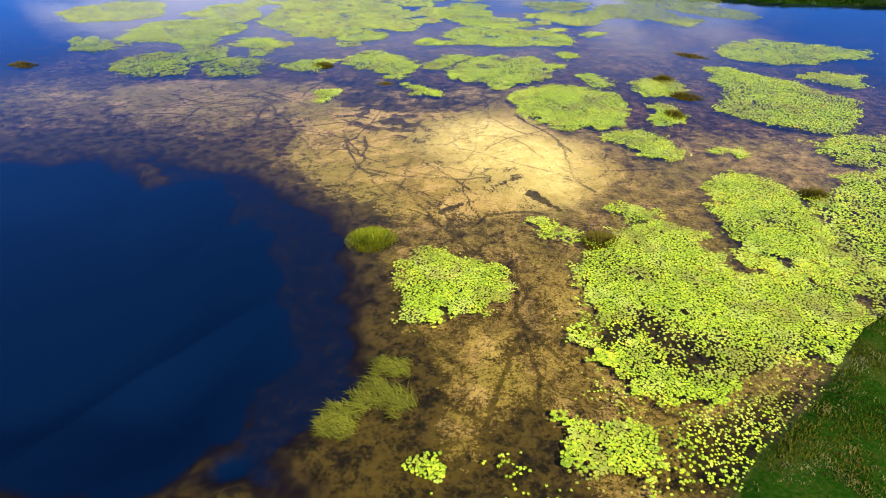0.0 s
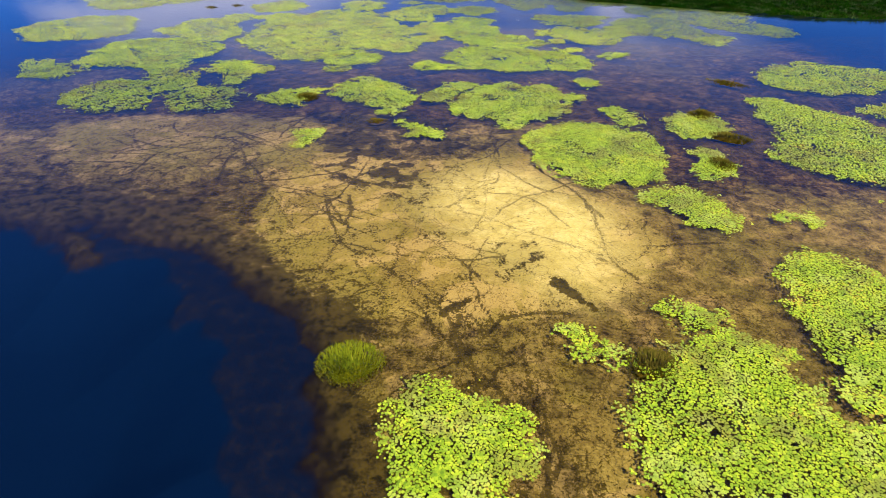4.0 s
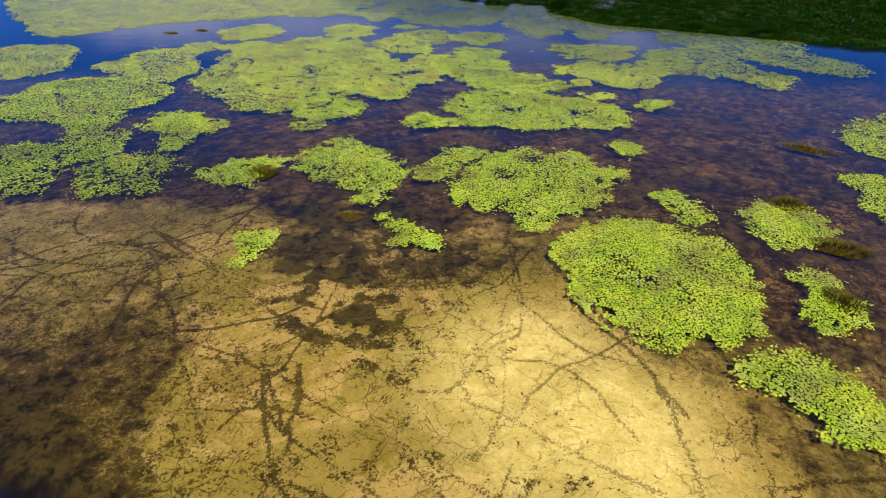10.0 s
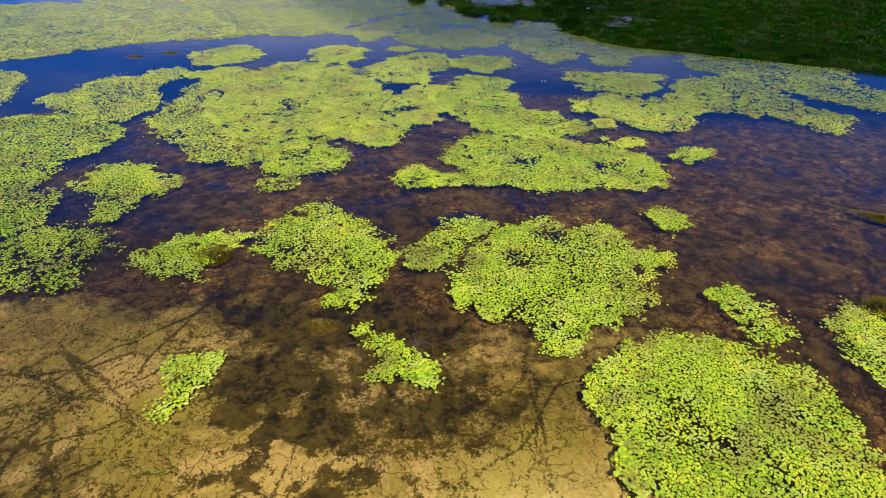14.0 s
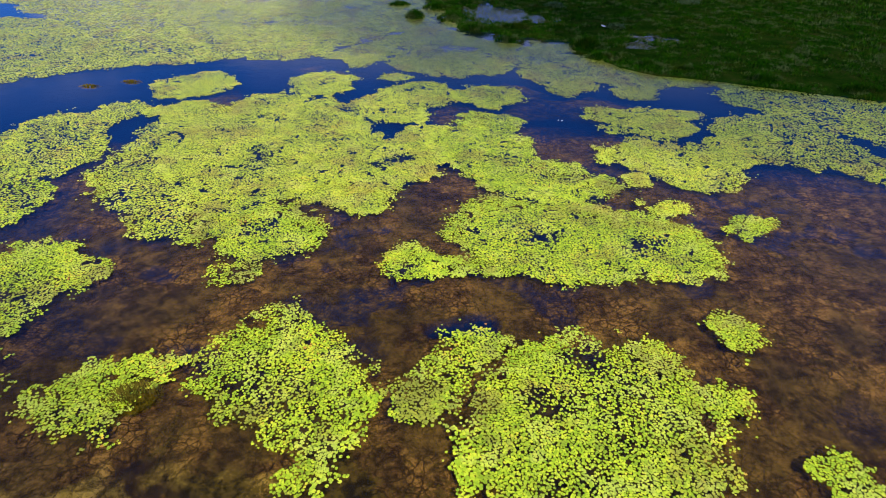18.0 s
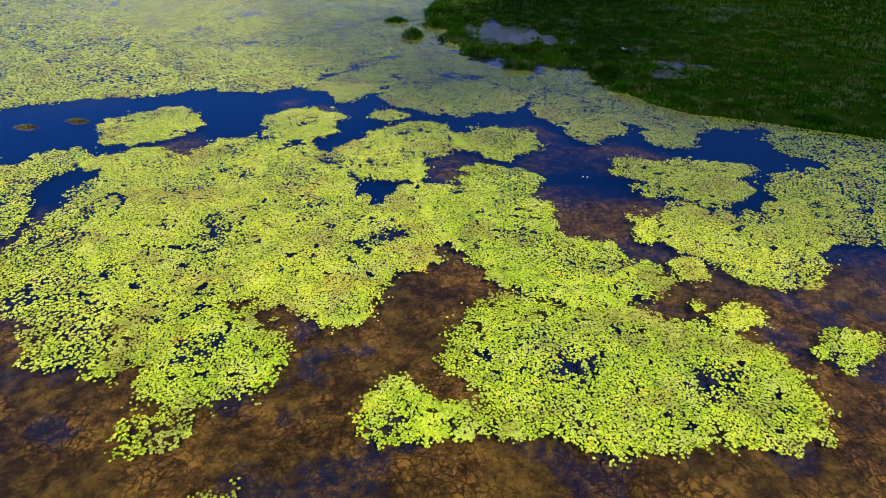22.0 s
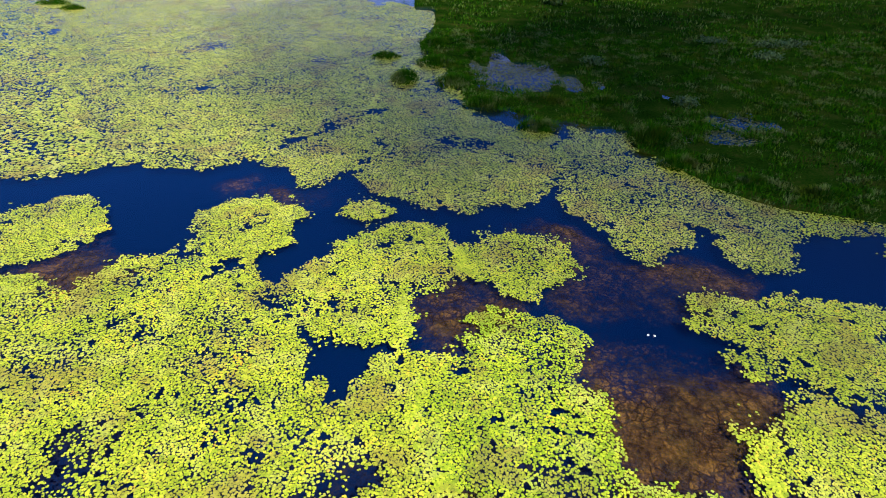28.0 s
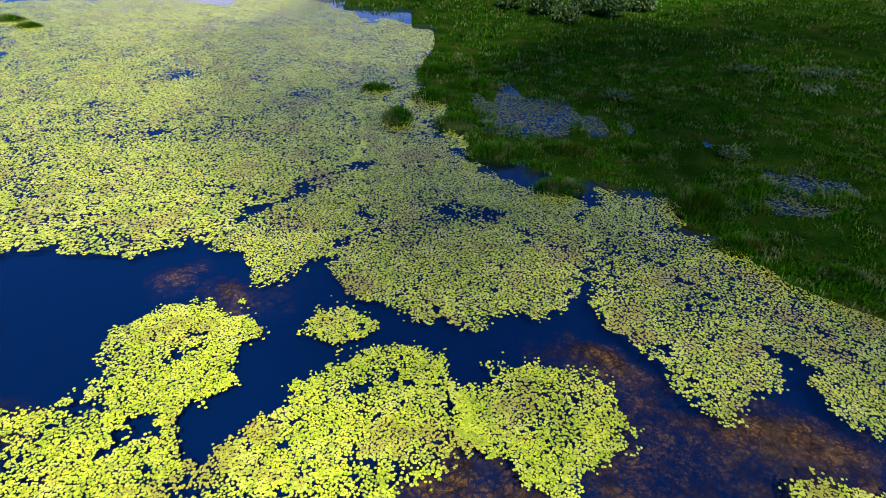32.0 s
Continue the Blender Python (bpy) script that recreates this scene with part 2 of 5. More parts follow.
PAD_FIELD = leaf_material("lily_pad_faded_green", [(0.0, (0.17, 0.24, 0.010)), (0.3, (0.285, 0.355, 0.018)), (0.6, (0.41, 0.455, 0.028)), (0.84, (0.58, 0.575, 0.06)), (0.92, (0.60, 0.46, 0.05)), (0.97, (0.38, 0.18, 0.03))], 0.45, 0.5, 0.3, 0.7, (0.27, 0.205, 0.035))
DULL = leaf_material("lily_pad_dull_olive", [(0.0, (0.05, 0.07, 0.012)), (0.6, (0.11, 0.13, 0.03)), (1.0, (0.17, 0.16, 0.06))], 0.7, 0.1)
GRASS = leaf_material("marsh_grass_green", [(0.0, (0.007, 0.042, 0.001)), (0.5, (0.018, 0.092, 0.002)), (0.85, (0.045, 0.112, 0.003)), (1.0, (0.085, 0.080, 0.010))], 0.9, 0.0, 0.35, 0.5, (0.055, 0.058, 0.006))
BANK = leaf_material("bank_moss_green", [(0.0, (0.022, 0.036, 0.002)), (0.5, (0.058, 0.068, 0.004)), (0.85, (0.10, 0.09, 0.006)), (1.0, (0.13, 0.085, 0.02))], 0.9, 0.03, 0.35, 0.6, (0.11, 0.08, 0.012))
TUFT = leaf_material("sedge_olive", [(0.0, (0.06, 0.085, 0.003)), (0.5, (0.15, 0.17, 0.006)), (0.85, (0.23, 0.22, 0.010)), (1.0, (0.20, 0.14, 0.03))], 0.85, 0.05)
BROWN = leaf_material("sedge_brown", [(0.0, (0.045, 0.040, 0.005)), (0.5, (0.10, 0.085, 0.008)), (1.0, (0.17, 0.11, 0.02))], 0.9, 0.03)
WEED = leaf_material("pondweed_olive", [(0.0, (0.035, 0.035, 0.005)), (0.5, (0.10, 0.10, 0.010)), (1.0, (0.20, 0.20, 0.018))], 0.8, 0.05)
SHRUB = leaf_material("shrub_leaf", [(0.0, (0.02, 0.05, 0.006)), (0.5, (0.05, 0.10, 0.010)), (1.0, (0.11, 0.15, 0.02))], 0.55, 0.3)
PETAL = leaf_material("petal_white", [(0.0, (0.75, 0.74, 0.68)), (1.0, (0.85, 0.84, 0.80))], 0.5, 0.3)
BARK = leaf_material("bark_grey_brown", [(0.0, (0.06, 0.045, 0.03)), (1.0, (0.12, 0.10, 0.075))], 0.85, 0.2)


def cloud_material(name, thin):
    mat, n = material(name)
    white = n.add("ShaderNodeBsdfDiffuse", {"Color": (0.85, 0.86, 0.88, 1)}).outputs[0]
    gone = n.add("ShaderNodeBsdfTransparent").outputs[0]
    finish(n, n.add("ShaderNodeMixShader", {0: thin, 1: white, 2: gone}).outputs[0])
    return mat


CLOUD = cloud_material("cloud_white", 0.70)
CLOUD_VEIL = cloud_material("cloud_veil", 0.84)
CLOUD_THIN = cloud_material("cloud_thin", 0.76)


# ---- unseen clouds behind the flight, added to shade the marsh, lily field and silt ----
def cloud(over_x, over_y, rx, ry, label, mat, seed, high=420.0):
    """A lumpy flat-bottomed cloud whose shadow falls round (over_x, over_y)."""
    at = Vector((over_x, over_y, 0)) + sun_way * (high / sun_way.z)
    bm = bmesh.new()
    bmesh.ops.create_icosphere(bm, subdivisions=5, radius=1.0)
    for v in bm.verts:
        lump = noise.fractal(v.co * 1.9 + Vector((seed * 7.3, 0, 0)), 0.8, 2.0, 4)
        v.co *= 1 + 0.24 * lump
        v.co = Vector((v.co.x * rx, v.co.y * ry, max(v.co.z, -0.25) * min(rx, ry) * 0.45))
    me = bpy.data.meshes.new("cloud")
    bm.to_mesh(me)
    bm.free()
    me.materials.append(mat)
    ob = tagged(new("cloud", me), label, "cloud", "clouds over the lake")
    ob.location = at
    return ob


cloud(66, 119, 54, 40, "large white flat-bottomed cloud, unseen, added to shade the marsh", CLOUD, 1)
cloud(48, 106, 56, 38, "thin pale cloud, unseen, added to shade the marsh and its shore", CLOUD_THIN, 2)
cloud(1, 133, 25, 34, "thin veil of pale cloud, unseen, added to shade the lily field's end", CLOUD_THIN, 5)
cloud(-37, 45, 26, 13, "thin pale cloud, unseen, added to shade the silt flat", CLOUD_VEIL, 3)

# ---- plan: rounds (x, y, radius) of the lake bed's zones ----
MARSH_POOLS = \
    [(6.4, 113, 4.7), (12.4, 111, 1.9), (4.3, 115.4, 3.2), (14.7, 110, 1.1), (5.6, 111.7, 3.9), (10.7, 111.7, 2.3), (2, 117.3, 1)] + \
    [(20.9, 101.4, 2.9), (18.4, 99.4, 2.1), (22, 102.1, 2.5), (19.9, 100.3, 2.8), (16.7, 99, 0.9), (24, 102.3, 0.9)] + \
    [(29, 112.5, 1.9), (27.7, 110, 1.6), (30, 113.8, 1.3), (28.4, 111.3, 1.8), (26.8, 109.2, 0.9), (30.5, 114.9, 0.6), (29.8, 113.2, 1.6), (26, 108.6, 0.4)] + \
    [(18.6, 108.2, 0.9), (18.9, 108.8, 0.7), (18.2, 108, 0.7), (18.6, 107.5, 0.5), (18.9, 109.4, 0.4), (17.7, 107.9, 0.4), (18.8, 108.6, 0.9), (18.9, 109.8, 0.2), (18.7, 107.1, 0.2), (17.5, 107.7, 0.2), (18.8, 108.8, 0.7)] + \
    [(10.9, 104.2, 0.6), (10.6, 104, 0.5), (11.8, 104.2, 0.3), (10.1, 104, 0.3), (11.1, 104.3, 0.6), (12, 104.2, 0.2), (9.9, 103.9, 0.2), (11.4, 103.9, 0.2), (10.2, 103.8, 0.2), (9.9, 104, 0.2), (11.3, 104.3, 0.5)]
DEEP_WATER = \
    [(-19.4, 21.9, 10.8), (-30.8, 26.9, 7.1), (-11.2, 15.5, 6), (-37.6, 29.4, 4.2), (-23, 24.1, 10.4), (-17.3, 19.8, 10.4), (-42.6, 30.8, 1.9), (-6.6, 11.3, 1.3), (-44, 31.9, 1.2)] + \
    [(-13.6, 27.5, 2.4), (-11.3, 23.4, 2.1), (-15.9, 29.9, 1.8), (-12.5, 25.5, 2.3), (-17.9, 31.7, 1.1), (-9.6, 22.4, 1.1), (-14.8, 28.8, 2.2), (-16.8, 30.8, 1.5), (-18.6, 32.4, 0.7), (-19.2, 32.8, 0.5), (-12.9, 27.2, 2.2)]
CHANNEL = \
    [(-14.2, 88.7, 3.2), (-7.7, 90.4, 2.3), (-28.4, 87.6, 2), (-18.2, 89.7, 1.9), (-23.7, 88.7, 1.6), (-11.4, 89.9, 2.2), (-14.4, 85.2, 1.7), (-21.7, 89.4, 1.4), (-25.8, 88.3, 1.6), (-5.1, 88.5, 1), (-15.8, 88.7, 3), (-30.7, 88.3, 0.8), (-19.3, 90.1, 1.5), (6, 85.5, 0.7), (3.2, 87.1, 0.6), (4.4, 86.9, 0.5)] + \
    [(8.1, 79.4, 2.9), (7.5, 81.9, 1.8), (8.6, 78.9, 2.6), (10, 82, 0.7), (16.1, 81.8, 0.6), (11.1, 81.9, 0.6), (7.3, 83.8, 0.7), (17.1, 81.5, 0.5), (12, 81.9, 0.5), (14.5, 81.9, 0.5), (12.9, 81.9, 0.5), (15.4, 81.8, 0.5), (18.1, 81.3, 0.4), (13.5, 81.9, 0.4), (10.3, 78.9, 1.3), (7.9, 81, 2.4)] + \
    [(-15.7, 88.8, 2.4), (-14.7, 86.1, 1.7), (-13, 90, 1.7), (-17.7, 89.8, 1.3), (-18.7, 90.4, 0.7), (-12.6, 90.4, 1.3), (-15.6, 87, 1.6), (-14, 89.6, 1.9), (-11.7, 90, 0.8), (-14, 85.4, 0.9), (-19.4, 90.8, 0.3)] + \
    [(-2.5, 88, 0.8), (-1.1, 87.6, 0.7), (2.8, 86.9, 0.5), (1.9, 87, 0.5), (-0.3, 87.4, 0.5), (0.7, 87.2, 0.4), (-3.1, 88.7, 0.4), (3.3, 86.9, 0.5), (1.1, 87, 0.4), (-2, 87.9, 0.8), (2.3, 87, 0.5), (3.7, 86.9, 0.4), (0.3, 87.2, 0.4), (-2.6, 88.1, 0.8), (4, 86.9, 0.2), (-3.3, 89.1, 0.2)]
DROP_OFF = \
    [(-6.8, 20.8, 2.7), (-5.6, 16, 2.4), (-8.1, 23.5, 2.3), (-9.7, 26.2, 1.4), (-5.6, 12.7, 1.3), (-10.9, 27.6, 1), (-6.3, 18.5, 2.3), (-5.5, 10.9, 0.9), (-11.5, 28.6, 0.7), (-5.6, 14.2, 1.8), (-8.7, 24.7, 1.8), (-7.4, 22.4, 2.5), (-12.2, 29.4, 0.5), (-5.5, 15.4, 2.2), (-10.4, 27, 1.2)] + \
    [(-10.9, 25.9, 3.4), (-14.1, 29.7, 2.7), (-7.4, 24.5, 2.1), (-16.4, 31.9, 1.9), (-18.3, 33.5, 1), (-12.2, 27.7, 3.1), (-6.2, 24, 1.5), (-8.8, 25.1, 2.7), (-17.4, 32.7, 1.5), (-15.2, 30.8, 2.3), (-19.6, 34.3, 0.4)] + \
    [(-11.7, 28.5, 1.6), (-13.3, 30.4, 1.3), (-14.7, 32.2, 1), (-10, 27.6, 0.9), (-15.6, 33.2, 0.8), (-14, 31.2, 1.2), (-12.6, 29.6, 1.5), (-16.3, 33.8, 0.5), (-9, 27.3, 0.4), (-10.8, 28, 1.2), (-16.8, 34.1, 0.3), (-15.3, 32.8, 0.9), (-9.6, 27.5, 0.7), (-11.8, 28, 1.3), (-8.7, 27.2, 0.3), (-15.9, 33.3, 0.6)]
DARK_POOL = \
    [(1.2, 56.4, 0.7), (-0, 56.2, 0.6), (1.5, 56.5, 0.7), (0.5, 56.3, 0.6), (-0.5, 56, 0.4), (2, 56, 0.2), (1.7, 56.8, 0.4), (1.4, 56, 0.3), (2.1, 56, 0.1), (-0.7, 56.2, 0.2), (-0.4, 56.2, 0.4)]
SAND = \
    [(-0.2, 34.2, 7.9), (5, 32.7, 5.7), (-3.8, 35.4, 6.7), (-6.5, 40.3, 3), (3.9, 40.8, 2.3), (2.5, 33.3, 7.2), (9.7, 32, 1.8), (-1.3, 33.8, 7.5), (-10.6, 43.0, 2.4)]
TAN_SILT = \
    [(-16.6, 42.3, 7.1), (-12.6, 35.5, 2.9), (-22.9, 45, 3.5), (-10.4, 32.2, 1.3), (-15, 40.1, 5.8), (-26.5, 46.7, 1.2), (-20.2, 44, 5), (-5.7, 26.7, 0.7), (-11.5, 43.4, 2.5), (-8.7, 30.3, 0.6), (-11.2, 33.6, 1.9), (-5.2, 26.2, 0.7), (-24.8, 45.9, 2.2), (-7.4, 28.4, 0.6), (-7.9, 29.2, 0.6), (-6.8, 27.8, 0.6)] + \
    [(-10.7, 42.5, 4.4), (3.9, 39.8, 2.2), (-6.2, 40, 2.5), (-11.7, 44.2, 4.3), (0.5, 39.6, 1.9), (-2.4, 39.4, 1.8), (-15.7, 45.7, 1.8), (-10.3, 41.9, 4.5), (4.5, 41.5, 1.3), (2.6, 39.8, 2.2), (-4.3, 39.4, 1.9), (5.4, 38.9, 1.1), (-17.6, 46.5, 0.6), (-10.7, 47.6, 1.3), (-8.3, 40.9, 3.4), (-13.9, 44.9, 3)] + \
    [(2, 14.6, 1.8), (1.8, 16.4, 1.2), (3, 12.8, 0.6), (2.8, 13.6, 1), (0.9, 13.4, 0.5), (1.2, 17.3, 0.5), (2, 14.9, 1.7), (3, 12.2, 0.3)] + \
    [(5.1, 20.3, 1.6), (4.6, 22, 1.3), (5.1, 18.6, 1.1), (3.7, 23.1, 0.5), (4.8, 21.3, 1.5), (5.1, 19.5, 1.4), (4.6, 17.8, 0.4)]
# palest zone of the silt flat; core makes the colour paler here
PALE_PATCH = \
    [(4.2, 34.1, 4.4), (2.7, 36.6, 3.9), (5.5, 30.5, 3), (5.4, 32, 3.7), (2.3, 36.5, 3.7)]
ALGAE = \
    [(-2.8, 44.1, 2.5), (-6.3, 46.6, 1.8), (-0, 43.5, 1.9), (-4.9, 45.4, 2.1), (-6.9, 47.2, 1.7), (1.3, 43.5, 1.3), (-1.1, 43.9, 2.1), (-3.7, 44.6, 2.3), (-6.4, 44.2, 1.9), (-3.2, 47.6, 1.6), (-0.6, 47.2, 1.5)]
FLECKS = \
    [(-4.4, 39.5, 1.8), (-2.6, 39.2, 1.3), (-5.8, 40.2, 1.3), (-5, 39.6, 1.7), (-3.6, 39.4, 1.7), (-6.9, 40.7, 0.5), (-3.6, 41.7, 1.9), (-5.6, 42.8, 1.8), (-2.2, 37.4, 1.1), (-1.6, 41.0, 1.2)] + \
    [(3.5, 30.9, 1.2), (3.8, 31, 1.2), (2.6, 31.6, 0.4), (2.9, 30.3, 0.5), (4.3, 31.8, 0.4), (4.8, 30.6, 0.3)]
STRANDS = \
    [(5, 28.7, 0.4), (5.5, 28, 0.3), (5.7, 27.6, 0.2), (5.2, 28.3, 0.3), (6, 27.4, 0.2), (4.9, 28.8, 0.4), (6.1, 27.1, 0.2), (5.7, 27.7, 0.2), (5.2, 28, 0.1), (5.4, 28.2, 0.3), (5, 28.3, 0.2), (5, 28.9, 0.3), (4.8, 29.1, 0.2)] + \
    [(-0.1, 26.7, 0.2), (0.2, 27.1, 0.2), (0.5, 27.3, 0.2), (0.9, 27.6, 0.2), (1.3, 27.8, 0.1), (0.3, 27.2, 0.2), (0.7, 27.4, 0.2), (0.1, 27, 0.2), (1, 27.7, 0.1), (-0.2, 26.7, 0.1), (0.4, 27.3, 0.2)]
DARK_WEED = \
    [(-2.5, 12.6, 2.4), (-2.8, 15, 2), (-0.7, 11, 1.1), (-3.6, 11.4, 1.5), (-2, 16.1, 0.9), (-2.7, 13.8, 2.3), (0.4, 10.4, 0.4), (-4, 16, 0.8), (-2.1, 12.1, 2.2), (-4.8, 12.8, 1.9), (-4.2, 17.6, 2.0), (-4.6, 20.8, 1.7), (-3.0, 18.6, 1.3)] + \
    [(-7.6, 25, 2.6), (-10, 27.3, 1.5), (-5.8, 24.3, 1.9), (-8.8, 26.4, 2.1), (-11.2, 28.2, 0.7), (-4.8, 23.2, 0.7), (-6, 24.5, 2), (-9, 23.1, 0.6), (-8.7, 26.1, 2.2)] + \
    [(2.6, 11.3, 1.3), (3, 12.4, 0.9), (2, 10.8, 0.9), (3.7, 10.5, 0.5), (3, 13.4, 0.4), (1.3, 10.4, 0.3), (4.1, 10.2, 0.2), (3.5, 10.6, 0.6), (2.7, 11.6, 1.2)]
BROWN_WINDOWS = \
    [(5.8, 86.7, 1.3), (6.4, 86.9, 1), (5.5, 86.3, 1), (5.2, 87.6, 0.6), (5.3, 85.4, 0.4), (7.3, 86.6, 0.3), (5.7, 86.9, 1.2)] + \
    [(11.8, 82.5, 1.8), (7.2, 82.2, 1.6), (9.9, 82.2, 1.5), (12.4, 82.4, 1.6), (6.6, 83.6, 0.7), (6, 81.3, 0.7), (8.5, 81.9, 1.3), (13.6, 82.7, 0.6), (11.1, 82.4, 1.7), (12, 83.6, 0.9), (7, 82.7, 1.3)] + \
    [(0.6, 81.2, 0.8), (-0.5, 81, 0.6), (1.5, 80.9, 0.4), (-1.1, 80.6, 0.2), (1.2, 81, 0.5), (-0, 81.1, 0.7), (1.8, 80.8, 0.3), (-0.9, 80.9, 0.4), (1.6, 80.9, 0.4), (-0.8, 81, 0.5), (0.8, 81.1, 0.7)] + \
    [(-9.8, 91.2, 0.9), (-8.9, 90.8, 0.5), (-11, 91.3, 0.4), (-10.3, 91.2, 0.7), (-9.6, 91.1, 0.8), (-11.6, 91.4, 0.2), (-8.3, 90.6, 0.2), (-10.2, 90.5, 0.2), (-9.6, 91.7, 0.4), (-8.1, 90.6, 0.2), (-9.2, 90.5, 0.2), (-8.5, 90.7, 0.3)] + \
    [(8.1, 75, 2.4), (7.7, 73.6, 2), (10.3, 75.6, 1.4), (6.5, 77.1, 0.9), (11.8, 75.7, 0.5), (7.3, 76.1, 1.7), (8.3, 71.9, 0.5), (5.9, 77.8, 0.3), (9.3, 75.4, 1.8)] + \
    [(-0.1, 80, 1), (1.4, 80.6, 0.9), (-0.5, 79.8, 1), (0.5, 80.3, 1), (1.7, 81.1, 0.5), (-0.9, 79.1, 0.4), (-1.1, 80.1, 0.5), (2, 81.6, 0.2)] + \
    [(-17.1, 82.4, 1), (-17.9, 82.5, 0.8), (-16.6, 82.4, 0.9), (-18.6, 82.4, 0.5), (-17.5, 82.6, 1), (-16.5, 81.5, 0.4), (-19.1, 82.3, 0.2), (-16, 82.6, 0.4)] + \
    [(0.3, 67.6, 2), (-1.1, 66.3, 1.6), (2.2, 67.9, 1.1), (-1.7, 65.1, 0.9), (0.1, 68.7, 1.2), (1, 67.7, 1.7), (-0.8, 66.7, 1.7)] + \
    [(10.4, 67.6, 1.1), (10.3, 69.6, 0.8), (9.9, 66.2, 0.6), (10.4, 68.5, 1), (10.2, 70.1, 0.8), (9.7, 70.6, 0.4), (9.8, 65.8, 0.4), (10.1, 66.6, 0.8), (9.7, 65.3, 0.2), (10.8, 67.6, 0.8), (9.3, 71, 0.1), (10.4, 69, 0.9), (10.3, 67.2, 1)] + \
    [(7.8, 73.8, 1.9), (9.8, 74.2, 1.4), (6.7, 73, 1), (6.4, 75.2, 0.6), (11, 73.8, 0.6), (8.5, 74, 1.8), (7.4, 74.1, 1.7)] + \
    [(-0.1, 79.2, 1.6), (1.1, 79.9, 1.2), (-1.3, 78.6, 0.5), (-0.8, 79.7, 0.9), (1.5, 80.8, 0.5)]
TRAILS = []


def plan_trail(*points):
    TRAILS.append(points)


plan_trail((0.7, 35.1), (2.3, 34.3), (4.1, 33), (5.8, 32), (7.3, 31))
plan_trail((-0.8, 32.4), (0.1, 31.3), (0.8, 30.3), (1.5, 29.3))
plan_trail((-4.8, 31.9), (-3.3, 31.3), (-1.5, 30.8), (1, 30.6))
plan_trail((-1.9, 33.4), (-2.2, 31), (-2.6, 29.4))
plan_trail((-6.6, 37), (-5.6, 33.4), (-4.7, 31.8))
plan_trail((-5.2, 36.7), (-5, 33.9), (-5, 31.9), (-5.8, 29.6))
plan_trail((-7.9, 35.5), (-6.6, 35.8), (-5.6, 36.5))
plan_trail((-14.7, 33), (-13.6, 35), (-13.1, 36.9), (-13.3, 40), (-13.2, 42.2), (-12.6, 43.5))
plan_trail((-15.7, 34.1), (-14.9, 34.6), (-14.1, 35.9), (-13.3, 37.4))
plan_trail((-15, 46.7), (-12.6, 44.3), (-10.5, 42.8), (-9, 41.6), (-6.4, 39.2))
plan_trail((-18.8, 38.9), (-18.3, 40.5), (-18, 42.2), (-16.6, 43.7), (-14.9, 44.3), (-12.6, 43.5))
plan_trail((-9.6, 36.9), (-8.5, 35), (-7.5, 33.1))
plan_trail((-16.2, 39.9), (-15, 37.9), (-13.5, 36.7), (-13.1, 35.6))
plan_trail((5.4, 40.7), (6.5, 38.6), (7.4, 36.8), (8.1, 34.4))
plan_trail((10.3, 34.7), (9.5, 31.6))
plan_trail((9.4, 32), (13.3, 32.3))
plan_trail((-20.9, 42.1), (-19.4, 43.7), (-18.4, 44.5), (-15.6, 46))
plan_trail((-5.1, 31.9), (-3, 30.1), (-1.8, 29), (-0.1, 26.9))
plan_trail((-4.2, 30.5), (-3.1, 28.6), (-1.9, 27.4))
plan_trail((0.1, 26.7), (0.8, 24.6), (1, 22.6))
plan_trail((2.9, 25), (2.8, 22.8))
plan_trail((3.2, 23.4), (3, 19.4), (3.2, 18), (3.3, 15.5), (3.2, 13.9))
plan_trail((3, 17.3), (1.9, 14.4), (1.2, 12))
plan_trail((4.6, 16.7), (3.2, 17.7))
plan_trail((3.2, 18), (4.5, 15.8), (5.5, 14.9))
plan_trail((-14.4, 40.4), (-14, 41.6), (-13.3, 42.8), (-12.8, 43.9))
plan_trail((3.3, 45.8), (6.1, 46.4), (8.2, 47.4), (10.8, 47.8))
plan_trail((-1.4, 35.7), (0.3, 35.4), (1.2, 37.1), (2.7, 38.6))
plan_trail((-19.7, 42.5), (-18, 43.4), (-15.9, 44.9), (-13, 43.9))
plan_trail((-15.4, 43.9), (-14.7, 45.9), (-12.6, 44.9), (-9.7, 42.6), (-6.9, 41.4))
plan_trail((-17.4, 41.4), (-15.7, 42.8), (-12.8, 43.6), (-10, 42.9))
plan_trail((-19.1, 37.2), (-17.4, 38.3), (-15.9, 40.1), (-13.9, 40.5))
plan_trail((0.6, 26.7), (0.4, 25.2), (1.1, 23.7), (1.8, 22.6))
plan_trail((1.3, 25), (2.1, 26.4), (3.4, 26.9), (5.2, 26.7))
plan_trail((7.6, 36.5), (7.8, 32.9), (7.7, 30.6), (8.4, 29.3))
plan_trail((3.7, 23.5), (3.3, 22.1), (3.4, 20.1), (2.8, 18.2))
plan_trail((2.7, 24.3), (1.7, 23.5), (2.1, 22), (3.4, 20.7))

# ---- plan: the lily beds, each a union of rounds, along the flight ----
BED_PLAN = []


def plan_bed(rounds, label, **how):
    BED_PLAN.append((rounds, label, how))


